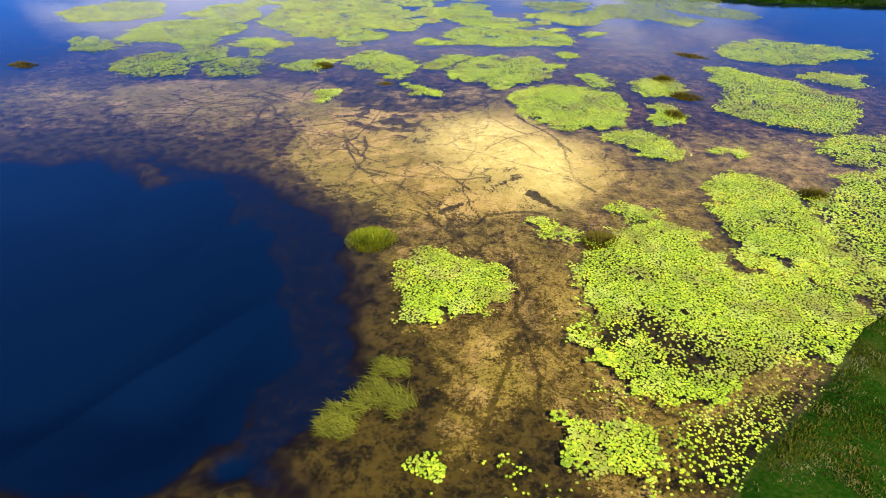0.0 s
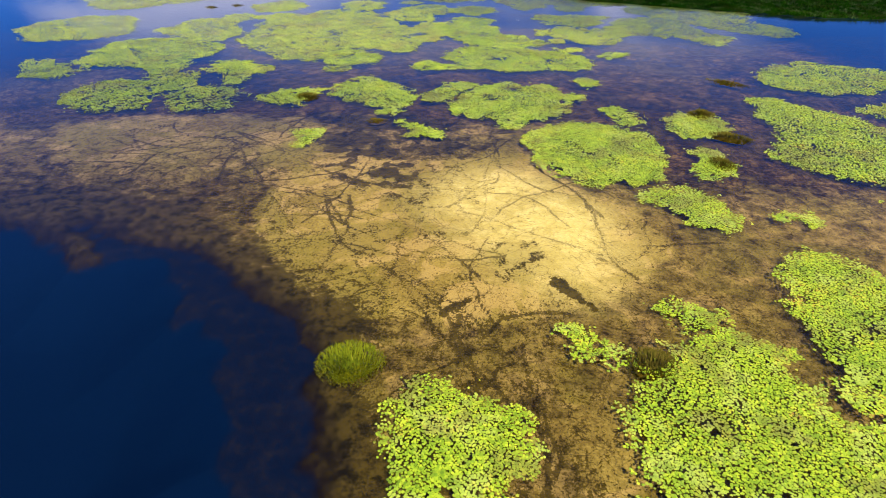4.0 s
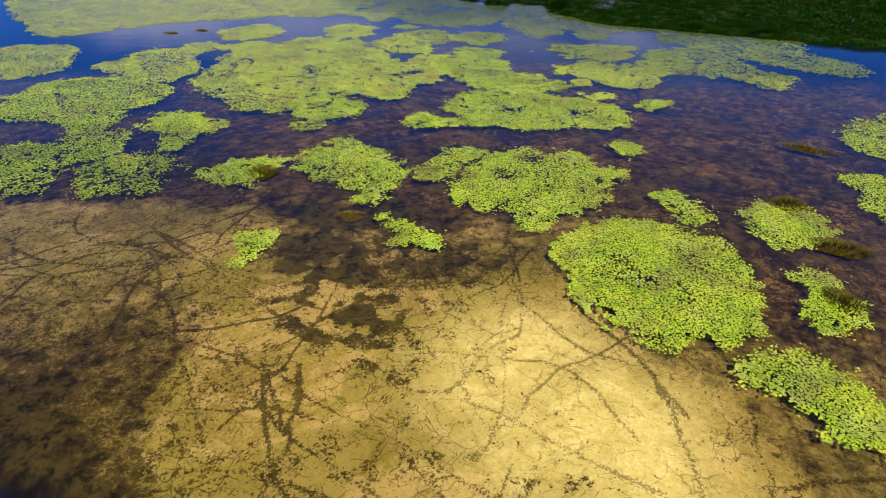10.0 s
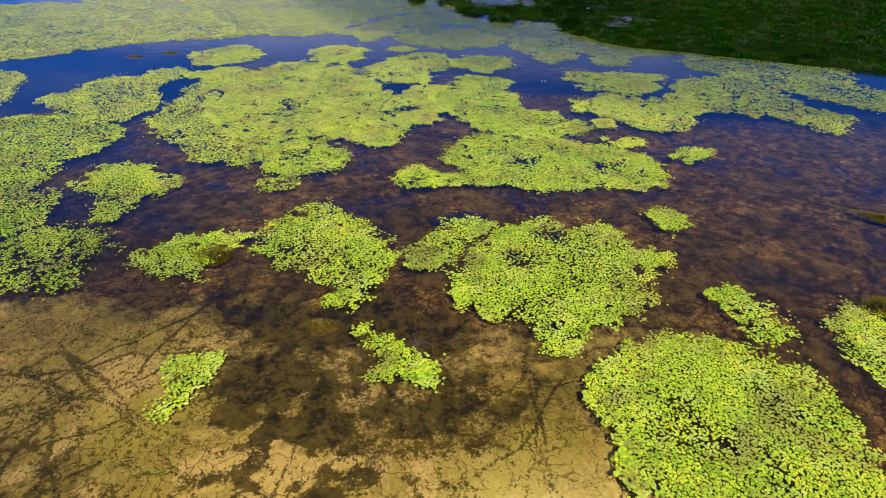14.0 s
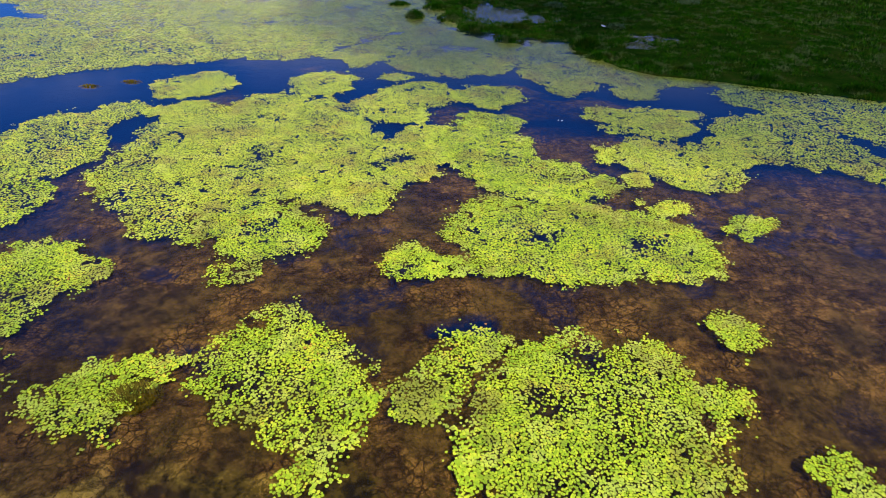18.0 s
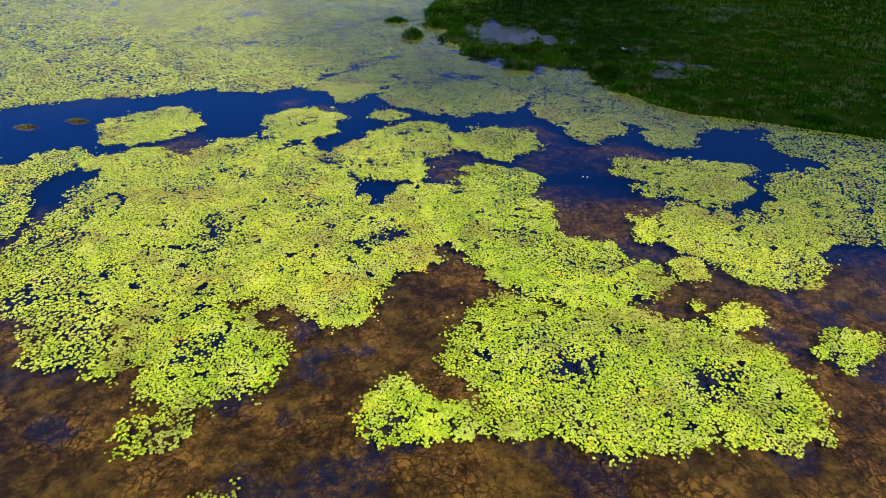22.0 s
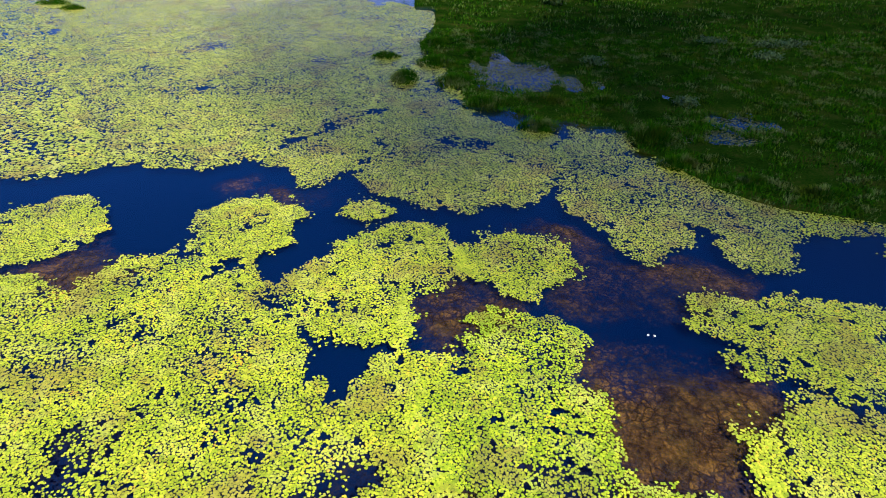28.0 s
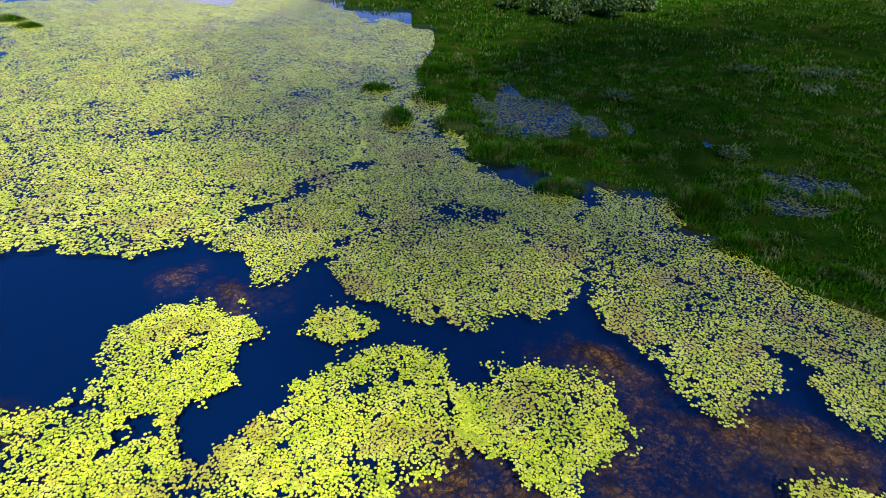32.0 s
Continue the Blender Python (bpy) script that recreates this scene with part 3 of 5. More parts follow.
plan_bed([(0.12, 20.48, 2.27), (-0.72, 18.44, 0.83), (0.48, 20.36, 2.14), (-0.36, 21.08, 1.79)],
         "round bright green bed of water lily pads at the lake's drop-off", gaps=0.28, singles=260, holes=[], seed=5)
plan_bed([(10.2, 18.7, 4), (14.7, 18.7, 2.6), (10.3, 22.8, 2.5), (8.5, 16.4, 3), (8.8, 20.9, 2.9), (16, 20, 1.7), (10, 26.2, 0.9), (14, 18.4, 2.9), (10.9, 23.8, 1.8), (9.4, 26.7, 0.6), (5.6, 16.7, 0.6)],
         'large yellow-green lily bed with open black gaps by the grassy bank', gaps=0.32, singles=300, holes=[(6.2, 17, 1.0), (9.3, 15.8, 1.4), (8.2, 17.5, 1.2)], seed=18)
plan_bed([(18.97, 20.08, 1.62), (14.29, 22, 0.75), (18.61, 19.12, 1.15), (17.77, 21.28, 0.73), (20.29, 20.68, 0.79), (16.69, 21.76, 0.46), (15.25, 22, 0.45), (16.09, 21.88, 0.39), (17.89, 18.4, 0.52), (13.69, 22.48, 0.39), (21.13, 21.04, 0.32), (17.41, 21.64, 0.45), (18.49, 20.56, 1.27), (14.77, 22, 0.6), (15.73, 22, 0.39), (19.21, 18.64, 0.54), (17.53, 18.04, 0.2), (13.93, 21.4, 0.2), (21.37, 21.16, 0.17)],
         'olive fading lily pads between two denser beds', gaps=0.33, singles=60, thin=0.15, seed=31)
plan_bed([(16.27, 25.39, 2.79), (17.11, 28.99, 2.15), (16.15, 24.55, 2.58), (16.87, 27.19, 2.29)],
         'dense yellow-green lily bed in shallow brown water', gaps=0.29, singles=120, seed=44)
plan_bed([(22.1, 26.16, 2.8), (24.26, 28.8, 2.45), (20.9, 23.88, 2.41), (26.3, 30.24, 1.63), (19.22, 22.44, 0.94), (27.74, 30.96, 0.82), (23.06, 27.36, 2.63)],
         'pale green lily bed mixed with brown sedge near the bank', step=0.125, size=0.074, gaps=0.35, singles=40, seed=57)
plan_bed([(27.19, 34.35, 2.51), (25.63, 34.11, 2.09), (29.35, 35.07, 1.31), (30.43, 35.55, 0.63), (27.55, 33.99, 2.24), (24.79, 32.91, 0.95), (23.95, 35.07, 0.55)],
         'pale green lily bed floating over brown silt', step=0.125, size=0.074, gaps=0.32, singles=20, seed=70)
plan_bed([(5.41, 11.67, 1.19), (6.13, 12.15, 0.9), (4.69, 12.03, 0.83), (4.09, 12.75, 0.36), (5.65, 11.79, 1.19), (6.73, 12.63, 0.35), (3.73, 12.87, 0.16), (4.33, 11.67, 0.42)],
         'small pale green lily bed with one dark hole', gaps=0.27, singles=240, holes=[(4.85, 11.75, 0.25)], seed=83)
plan_bed([(-0.6, 11.03, 0.44), (-0.48, 10.91, 0.43), (-0.72, 10.67, 0.22), (-0.6, 11.27, 0.27)],
         'small cluster of lily pads with orange dying leaves', gaps=0.26, singles=60, ragged=0.25, seed=96)
plan_bed([(5.61, 24.66, 0.66), (5.49, 24.06, 0.62), (5.01, 25.14, 0.52), (4.89, 23.82, 0.29), (4.53, 25.38, 0.3), (4.29, 25.5, 0.2), (5.25, 24.9, 0.57), (5.73, 23.58, 0.2), (4.65, 23.82, 0.15), (5.49, 24.78, 0.64), (4.77, 25.26, 0.4)],
         'loose open cluster of lily pads over brown silt', gaps=0.45, singles=70, seed=109)
plan_bed([(8.58, 11.81, 1.48), (10.5, 13.13, 1.09), (11.94, 14.09, 0.85), (2.22, 10.73, 0.66), (7.02, 10.73, 0.69), (13.02, 14.69, 0.55), (8.34, 11.45, 1.41), (6.06, 10.49, 0.39), (9.78, 12.65, 1.15), (2.94, 10.49, 0.48), (11.34, 13.73, 0.98), (13.74, 15.05, 0.37), (3.42, 10.37, 0.31), (1.74, 10.37, 0.38), (12.66, 14.45, 0.65), (1.98, 11.09, 0.46), (4.74, 10.25, 0.22), (3.9, 10.37, 0.21), (14.1, 15.29, 0.25), (6.54, 10.61, 0.54), (5.58, 10.25, 0.22), (4.14, 10.25, 0.23), (14.34, 15.41, 0.18), (5.22, 10.25, 0.16), (13.5, 14.93, 0.44), (9.3, 12.29, 1.26)],
         'scattered small lily pads on dark water along the bank', gaps=0.32, singles=200, thin=0.55, size=0.048, seed=122)
plan_bed([(6.14, 13.9, 0.57), (5.42, 14.26, 0.55), (6.98, 13.42, 0.38), (7.7, 13.18, 0.3), (6.62, 13.66, 0.46), (7.46, 13.18, 0.31), (5.78, 14.14, 0.57), (7.94, 13.18, 0.18), (4.94, 14.14, 0.19), (6.74, 13.3, 0.18), (7.22, 13.3, 0.35), (6.38, 13.42, 0.18), (6.02, 14.02, 0.56), (4.94, 14.26, 0.19), (5.42, 14.5, 0.38)],
         'thin scatter of lily pads over brown weed', gaps=0.35, singles=60, thin=0.55, size=0.048, seed=135)
plan_bed([(9.7, 42.4, 4.1), (9.6, 41.9, 4), (8.9, 43.4, 3.5), (8.2, 38.4, 1), (10.7, 39.4, 1.8), (6.5, 44.1, 1.3)],
         'large round bright green lily bed over pale sand', gaps=0.24, singles=300, holes=[(9.0, 41.8, 0.45)], seed=148)
plan_bed([(13.12, 35.39, 1.83), (13.48, 34.31, 1.47), (12.64, 35.87, 1.7), (10.96, 35.87, 0.38), (12.76, 33.11, 0.4), (13.24, 36.83, 0.76)],
         'long dense bright green lily bed over brown silt', gaps=0.26, singles=260, seed=161)
plan_bed([(12.67, 48.78, 0.94), (13.03, 47.46, 0.62), (12.07, 49.5, 0.7), (12.79, 47.1, 0.55), (13.03, 48.06, 0.7), (11.47, 49.74, 0.3), (12.43, 49.14, 0.9), (12.67, 46.62, 0.25)],
         'narrow green lily bed half overgrown with brown sedge', gaps=0.34, singles=80, seed=174)
plan_bed([(17.5, 46.85, 2.08), (16.66, 45.89, 1.49), (17.74, 47.33, 1.79), (16.18, 44.57, 0.39), (16.78, 46.97, 1.52)],
         'pale green lily bed with brown sedge tufts at its edge', gaps=0.28, singles=60, seed=187)
plan_bed([(16.36, 41.47, 1.09), (15.52, 39.43, 0.91), (16.24, 40.39, 0.9), (16.6, 41.83, 0.94), (15.28, 39.31, 0.86), (14.56, 39.43, 0.29), (16.72, 42.31, 0.54), (14.92, 38.59, 0.21), (16.12, 39.55, 0.5)],
         'small crescent-shaped lily bed beside a brown tussock', gaps=0.28, singles=60, seed=200)
plan_bed([(26.1, 43.2, 4.5), (24.6, 48.6, 2.6), (25.1, 41.7, 4.3), (25.8, 45.9, 3.8), (24.2, 50.6, 1.7), (29.9, 43.8, 1.5), (26, 39.3, 2.3), (21.7, 41.8, 1.6)],
         'broad pale green lily bed in reflecting water', step=0.125, size=0.074, gaps=0.3, singles=40, seed=213)
plan_bed([(33.02, 48.9, 1.89), (31.34, 49.5, 0.87), (34.46, 49.62, 1), (33.38, 47.58, 0.79), (35.3, 49.86, 0.47), (33.5, 49.26, 1.68), (32.3, 49.02, 1.52), (30.62, 49.74, 0.4)],
         'pale strip of lily pads in reflecting water', step=0.125, size=0.074, gaps=0.32, singles=0, seed=226)
plan_bed([(31.2, 57.4, 4.2), (37.3, 57.5, 2.5), (29.9, 57.1, 3.9), (33.1, 57.9, 3.8), (38.7, 57.2, 1.9), (39.9, 57.6, 1.1), (31.9, 60.4, 1.6), (36.1, 57.8, 2.7)],
         'dark olive lily bed mixed with sedge far from the flight', step=0.125, size=0.074, gaps=0.34, singles=0, seed=239)
plan_bed([(18.39, 34.03, 0.56), (17.19, 34.15, 0.28), (17.67, 34.03, 0.28), (18.63, 34.51, 0.27), (18.27, 33.43, 0.19), (17.79, 34.15, 0.29), (17.43, 34.15, 0.28), (18.27, 34.15, 0.48), (16.95, 34.27, 0.16), (18.39, 33.43, 0.15), (18.15, 33.55, 0.15), (17.07, 34.15, 0.24), (18.75, 34.63, 0.2)],
         'short ribbon of pale lily pads on brown water', gaps=0.27, singles=40, ragged=0.3, seed=252)
plan_bed([(-1.41, 45.23, 0.88), (-2.49, 46.43, 0.67), (-0.69, 44.87, 0.66), (-2.01, 45.83, 0.67), (-3.09, 46.91, 0.36), (-2.37, 44.63, 0.27), (-1.89, 44.87, 0.54), (-0.21, 45.11, 0.29), (-2.61, 46.55, 0.65), (-0.45, 44.27, 0.17), (-0.93, 44.99, 0.77), (-3.21, 47.03, 0.27), (-1.89, 45.95, 0.54)],
         'small ragged bright green lily bed beside dark algae', gaps=0.26, singles=200, ragged=0.35, seed=265)
plan_bed([(-9.05, 44.74, 0.89), (-9.17, 43.42, 0.51), (-9.05, 42.7, 0.41), (-9.77, 45.1, 0.52), (-9.17, 44.02, 0.65), (-8.69, 45.1, 0.54), (-9.05, 43.06, 0.4), (-10.25, 45.22, 0.18), (-8.81, 42.46, 0.16), (-9.17, 44.86, 0.82)],
         'small hook-shaped lily bed on pale silt', gaps=0.27, singles=150, ragged=0.35, seed=278)
plan_bed([(-6, 53.39, 2.75), (-4.56, 52.31, 2.43), (-3.72, 49.43, 0.91), (-6.48, 56.27, 1.07), (-6.24, 53.63, 2.68), (-3.72, 50.39, 1.26), (-8.16, 52.67, 0.89)],
         'ragged bright green lily bed over brown peat', gaps=0.32, singles=300, seed=291)
plan_bed([(0.94, 54.53, 1.28), (-0.74, 52.25, 1.15), (-0.14, 53.45, 0.99), (1.42, 54.77, 1.16), (-0.86, 51.53, 0.62), (-0.5, 52.73, 1.1), (0.22, 53.93, 1.04)],
         'loose curved lily bed linking two larger ones', gaps=0.39, singles=140, seed=304)
plan_bed([(4.9, 51.1, 4), (6.6, 52.6, 2.7), (9.7, 52.2, 1), (3, 50.2, 2.5), (4.3, 47.1, 1), (5, 51.7, 3.8), (7.4, 49.4, 1.4), (4.7, 48.8, 2.2), (10.1, 51.7, 0.7)],
         'broad bright green lily bed with small dark gaps', gaps=0.33, singles=300, holes=[(3.4, 52.0, 0.9), (5.3, 54.2, 0.9)], seed=317)
plan_bed([(11.59, 55.8, 0.89), (11.47, 56.04, 0.88), (11.35, 55.32, 0.66), (11.71, 56.52, 0.51), (12.43, 55.44, 0.18), (11.23, 54.84, 0.28)],
         'small round lily bed alone on brown water', gaps=0.27, singles=90, ragged=0.35, seed=330)
plan_bed([(-12.01, 51.89, 1.62), (-10.93, 52.73, 1.19), (-13.57, 52.01, 0.73), (-11.17, 50.57, 0.65), (-11.77, 51.29, 1.31), (-12.97, 51.89, 1.15), (-10.45, 53.45, 0.52), (-10.69, 50.09, 0.19)],
         'shaded green lily bed with brown sedge in it', gaps=0.38, singles=60, seed=343)
plan_bed([(-18.64, 51.9, 2.68), (-17.08, 50.1, 1.36), (-17.56, 52.14, 1.95), (-19.36, 49.26, 0.6), (-20.68, 52.02, 1), (-16, 49.62, 0.51), (-19.24, 50.1, 1.16)],
         'open dark green lily bed over blue water', gaps=0.43, singles=60, thin=0.15, seed=356)
plan_bed([(-23.9, 50.42, 1.69), (-24.02, 50.78, 1.57), (-24.38, 50.06, 1.36), (-22.7, 49.7, 0.66), (-23.18, 51.86, 0.5), (-24.62, 49.1, 0.54)],
         'open dark green lily bed at the edge of deep water', step=0.125, size=0.074, gaps=0.41, singles=0, seed=369)
plan_bed([(-18.49, 59.53, 2.01), (-17.41, 58.81, 2.01), (-17.17, 56.17, 0.87), (-19.33, 60.61, 1.3), (-17.17, 55.69, 0.72), (-17.29, 57.13, 1.09), (-19.45, 59.29, 1.24)],
         'small ragged lily bed over dark brown water', gaps=0.33, singles=100, seed=382)
plan_bed([(-25.5, 65, 3.6), (-22.3, 56.3, 1.9), (-24.4, 59.7, 1.8), (-28.1, 66.6, 2.6), (-25.7, 62.4, 2.4), (-21.9, 54.4, 1.3), (-23.8, 58, 1.6), (-29.7, 67.4, 1.6), (-23.8, 65.6, 2.3), (-26.3, 65.3, 3.5), (-25.2, 60.9, 2), (-22, 55.4, 1.7), (-22.5, 66.5, 1)],
         'long lily bed with sedge in dark blue water', step=0.125, size=0.074, gaps=0.32, singles=20, seed=395)
plan_bed([(-27.8, 64.6, 5.2), (-25.3, 64.7, 3.8), (-30.6, 61.8, 2.5), (-31, 59.1, 0.6), (-28.2, 64.6, 5.1)],
         'broad pale lily bed in dark blue water', step=0.125, size=0.074, gaps=0.32, singles=0, seed=408)
plan_bed([(-25.76, 52.58, 3.33), (-25.64, 50.66, 2.31), (-26.12, 52.7, 3.22), (-23.24, 53.18, 1.27), (-26, 54.98, 1.33)],
         'dark olive lily bed at the edge of the silt flat', step=0.125, size=0.074, gaps=0.38, singles=0, seed=421)
plan_bed([(-25.89, 75.41, 2.54), (-23.61, 71.45, 2.23), (-23.49, 79.01, 1.73), (-23.49, 70.01, 1.6), (-24.57, 72.77, 2.13), (-24.33, 77.21, 1.47), (-27.33, 76.01, 1.53), (-23.97, 79.25, 1.57), (-25.53, 73.85, 1.97), (-28.77, 76.37, 0.38), (-23.49, 79.73, 1.26)],
         'pale green lily bed joined to the great raft', step=0.125, size=0.074, gaps=0.3, singles=20, seed=434)
plan_bed([(-25.9, 73.4, 3.8), (-26.1, 76.1, 2.9), (-24.3, 71.4, 2.5), (-29.2, 73, 1.5), (-25, 78.1, 1.1)],
         'pale green lily bed with brown tips', step=0.125, size=0.074, gaps=0.32, singles=0, seed=447)
plan_bed([(-37.9, 75.4, 3.6), (-36.3, 72.1, 3.2), (-39.5, 76.6, 2.9), (-36.4, 70.6, 2.3), (-40.5, 78.3, 1.4), (-36.9, 77.4, 1.8)],
         'far pale lily bed in blue water', step=0.125, size=0.074, gaps=0.32, singles=0, rim=5, seed=460)
plan_bed([(-39.2, 73.1, 5.1), (-41.1, 73.9, 4.2), (-38.1, 73.2, 4.7), (-34.7, 71.7, 1.8), (-40.7, 69.6, 2.1), (-36.5, 76.2, 2)],
         'far pale green lily bed along open water', step=0.125, size=0.074, gaps=0.32, singles=0, rim=5, seed=473)
plan_bed([(-33.53, 57.95, 1.96), (-35.45, 60.11, 1.47), (-32.57, 56.99, 1.16), (-34.61, 59.15, 1.67), (-36.53, 60.59, 0.78), (-32.21, 58.07, 0.95), (-35.57, 60.59, 1.22)],
         'far dark olive lily bed with thin edges', step=0.125, size=0.074, gaps=0.35, singles=0, rim=5, seed=486)
# greener, darker leaf material stands in for a cloud's shade on this shoulder
plan_bed([(2.3, 73.9, 3.4), (5.1, 69.9, 2.2), (2.9, 77.5, 2.4), (3.2, 71.1, 2.7), (7.2, 69.6, 1.5)],
         'shoulder of the great lily raft, made greener for cloud shade', gaps=0.31, singles=160, mat=PAD, seed=1032)
plan_bed([(-11.7, 74.2, 6.9), (-3.8, 71.1, 3.6), (-2.6, 83.9, 2.4), (-18.7, 79, 2.4), (-11.7, 67.2, 2.9), (-12.3, 78.7, 4.4), (-1.3, 75.4, 2), (-4.4, 66.6, 1.7), (-5.6, 82.1, 1.5), (-1.6, 83.3, 2.3), (-15, 75.4, 4.7), (-10.8, 73.6, 6.7), (-21.4, 79, 1.1), (-4.1, 83, 2), (-1.9, 84.5, 2.2), (-1, 73.6, 3.3), (-13.5, 81.5, 2), (-7.1, 76.9, 2.4), (-11.7, 70.2, 4.5)],
         'great raft of yellow-green lily pads with many dark gaps', gaps=0.34, singles=300, holes=[(-3.4, 71.4, 0.9), (-2.6, 71.6, 0.8), (-4.2, 70.9, 0.7), (-11.8, 72.5, 0.9), (-11.6, 71.3, 0.6), (-15.2, 67.9, 0.8), (-14.2, 64.2, 0.8)], seed=499)
plan_bed([(-17.8, 69.9, 3.1), (-16.7, 67.5, 2.8), (-18.6, 74.7, 1.9), (-14, 63.6, 1.7), (-18.9, 77.4, 1.2), (-14.9, 65.3, 1.9), (-18, 72.5, 2.2), (-18.7, 75.8, 1.8), (-18.6, 78.8, 0.5), (-13.1, 62.8, 1), (-18.6, 70.2, 2.5), (-18.3, 74, 2), (-19.1, 76.5, 1.5), (-18.7, 77.8, 1.1)],
         'outer end of the great yellow-green lily raft', step=0.125, size=0.074, gaps=0.38, singles=20, seed=512)
plan_bed([(-8.81, 62.92, 2.48), (-11.33, 63.88, 1.77), (-9.53, 59.32, 0.82), (-8.21, 62.68, 2.33), (-9.29, 61.84, 1.81), (-9.17, 63.52, 2.37), (-12.53, 64.6, 0.94), (-9.05, 59.8, 0.66), (-12.05, 62.8, 0.76), (-6.17, 62.92, 0.6), (-13.37, 65.08, 0.35), (-10.85, 61.36, 0.4)],
         'ragged lobe of lily pads over brown peat', gaps=0.36, singles=200, holes=[(-9.2, 63.2, 1.0)], seed=525)
plan_bed([(-2.4, 83.44, 2.88), (-3.96, 81.64, 2.5), (-6.84, 80.92, 1.06), (-1.68, 84.52, 2.16), (-3, 79.84, 1.27), (-8.28, 81.16, 0.57), (-9, 81.88, 0.38), (-7.8, 80.44, 0.57), (-2.4, 78.76, 0.5), (-1.56, 86.08, 0.8), (-9.36, 82.12, 0.3), (-6.24, 81.04, 1.16), (-8.76, 81.64, 0.45)],
         'curved spur of yellow-green lily pads in blue water', gaps=0.34, singles=80, seed=538)
plan_bed([(-4.08, 80.23, 2.55), (-4.2, 81.91, 1.99), (-2.52, 79.15, 1.32), (-4.44, 79.75, 2.23), (-4.2, 83.35, 0.8)],
         'loose yellow-green lily pads between two rafts', gaps=0.38, singles=150, seed=551)
plan_bed([(6.16, 66.57, 0.58), (8.32, 65.61, 0.46), (7.12, 66.09, 0.46), (5.44, 66.81, 0.43), (7.6, 65.85, 0.41), (4.84, 66.93, 0.31), (6.64, 66.33, 0.52), (4.36, 67.05, 0.2), (8.44, 65.73, 0.42), (7.96, 65.73, 0.44), (5.8, 66.69, 0.53), (4, 67.17, 0.15), (8.56, 65.25, 0.18), (7.24, 65.73, 0.17), (8.56, 65.85, 0.29), (6.04, 66.69, 0.52), (4.48, 67.05, 0.25), (4.12, 67.17, 0.15), (6.16, 66.21, 0.24), (6.88, 66.21, 0.49), (5.08, 66.69, 0.2), (4.96, 66.93, 0.34)],
         'narrow strip of lily pads joining two beds', gaps=0.32, singles=40, ragged=0.35, seed=564)
plan_bed([(3.42, 83.65, 2.6), (3.3, 81.73, 1.21), (2.46, 83.65, 2.01), (3.9, 83.65, 2.33)],
         'round bright green lily bed in dark blue water', gaps=0.3, singles=220, seed=577)
plan_bed([(-20.67, 85.28, 2.98), (-20.19, 85.76, 2.77), (-20.91, 84.08, 2.18)],
         'pale green lily bed in open blue water', gaps=0.34, singles=60, seed=590)
plan_bed([(-10.09, 86.39, 2.58), (-10.33, 84.83, 2.03), (-8.65, 87.59, 1.29), (-8.17, 84.95, 0.78), (-11.41, 86.51, 1.6), (-11.53, 84.23, 1.03), (-10.09, 87.35, 1.9)],
         'loose pale green lily bed in open blue water', gaps=0.36, singles=80, seed=603)
plan_bed([(-4.2, 88.04, 0.94), (-4.44, 88.16, 0.93), (-3.24, 88.04, 0.29), (-5.4, 88.16, 0.29), (-4.2, 87.2, 0.29), (-4.44, 88.64, 0.54), (-3.84, 88.04, 0.71), (-4.92, 88.16, 0.61)],
         'small loose cluster of lily pads in blue water', gaps=0.35, singles=60, ragged=0.3, seed=616)
plan_bed([(5.3, 62.9, 4.2), (9.9, 62.4, 3), (3.6, 63.5, 3.5), (-1.5, 60.5, 0.9), (11.1, 61.5, 2.2), (0.3, 60, 0.7), (7.1, 61.9, 3.2), (-0.4, 60.1, 0.7), (-1.3, 61.1, 0.7), (2.9, 60.4, 1.1), (-2, 60.9, 0.6), (0.6, 62.9, 0.8), (10.8, 61, 1.9)],
         'long bright green lily bed with two dark gaps', ragged=0.4, gaps=0.33, singles=300, holes=[(4.6, 62.6, 1.0), (9.6, 62.0, 1.1)], seed=629)
plan_bed([(12.09, 65.82, 0.44), (12.57, 65.94, 0.37), (11.85, 65.58, 0.28), (11.73, 65.34, 0.16), (12.69, 65.7, 0.18), (12.69, 66.06, 0.26), (12.81, 66.18, 0.15), (11.97, 65.46, 0.19), (12.33, 65.58, 0.19)],
         'tiny cluster of lily pads over brown peat', gaps=0.27, singles=30, ragged=0.25, seed=642)
plan_bed([(15.17, 63.83, 0.75), (16.13, 64.31, 0.54), (14.81, 63.59, 0.7), (15.53, 64.19, 0.73), (14.09, 63.47, 0.29), (16.61, 64.43, 0.29), (14.81, 62.99, 0.18), (15.89, 63.83, 0.29), (16.85, 64.55, 0.17), (14.93, 62.99, 0.19), (14.33, 63.23, 0.17)],
         'small loose lily cluster over brown peat', gaps=0.34, singles=50, ragged=0.35, seed=655)
plan_bed([(11.07, 69.24, 0.67), (10.95, 68.88, 0.57), (11.55, 69.6, 0.3), (10.59, 68.4, 0.18), (11.19, 68.76, 0.4), (10.83, 69.48, 0.39)],
         'small lily cluster on reddish brown water', gaps=0.29, singles=30, ragged=0.25, seed=668)
# the same cloud's shade, put into this bed's leaf colour
plan_bed([(5.38, 68.64, 2.54), (6.94, 68.52, 2.39), (3.94, 68.4, 1.83), (8.14, 68.28, 1.68)],
         'lily pads joining two large beds, made greener for cloud shade', gaps=0.34, singles=120, mat=PAD, seed=681)
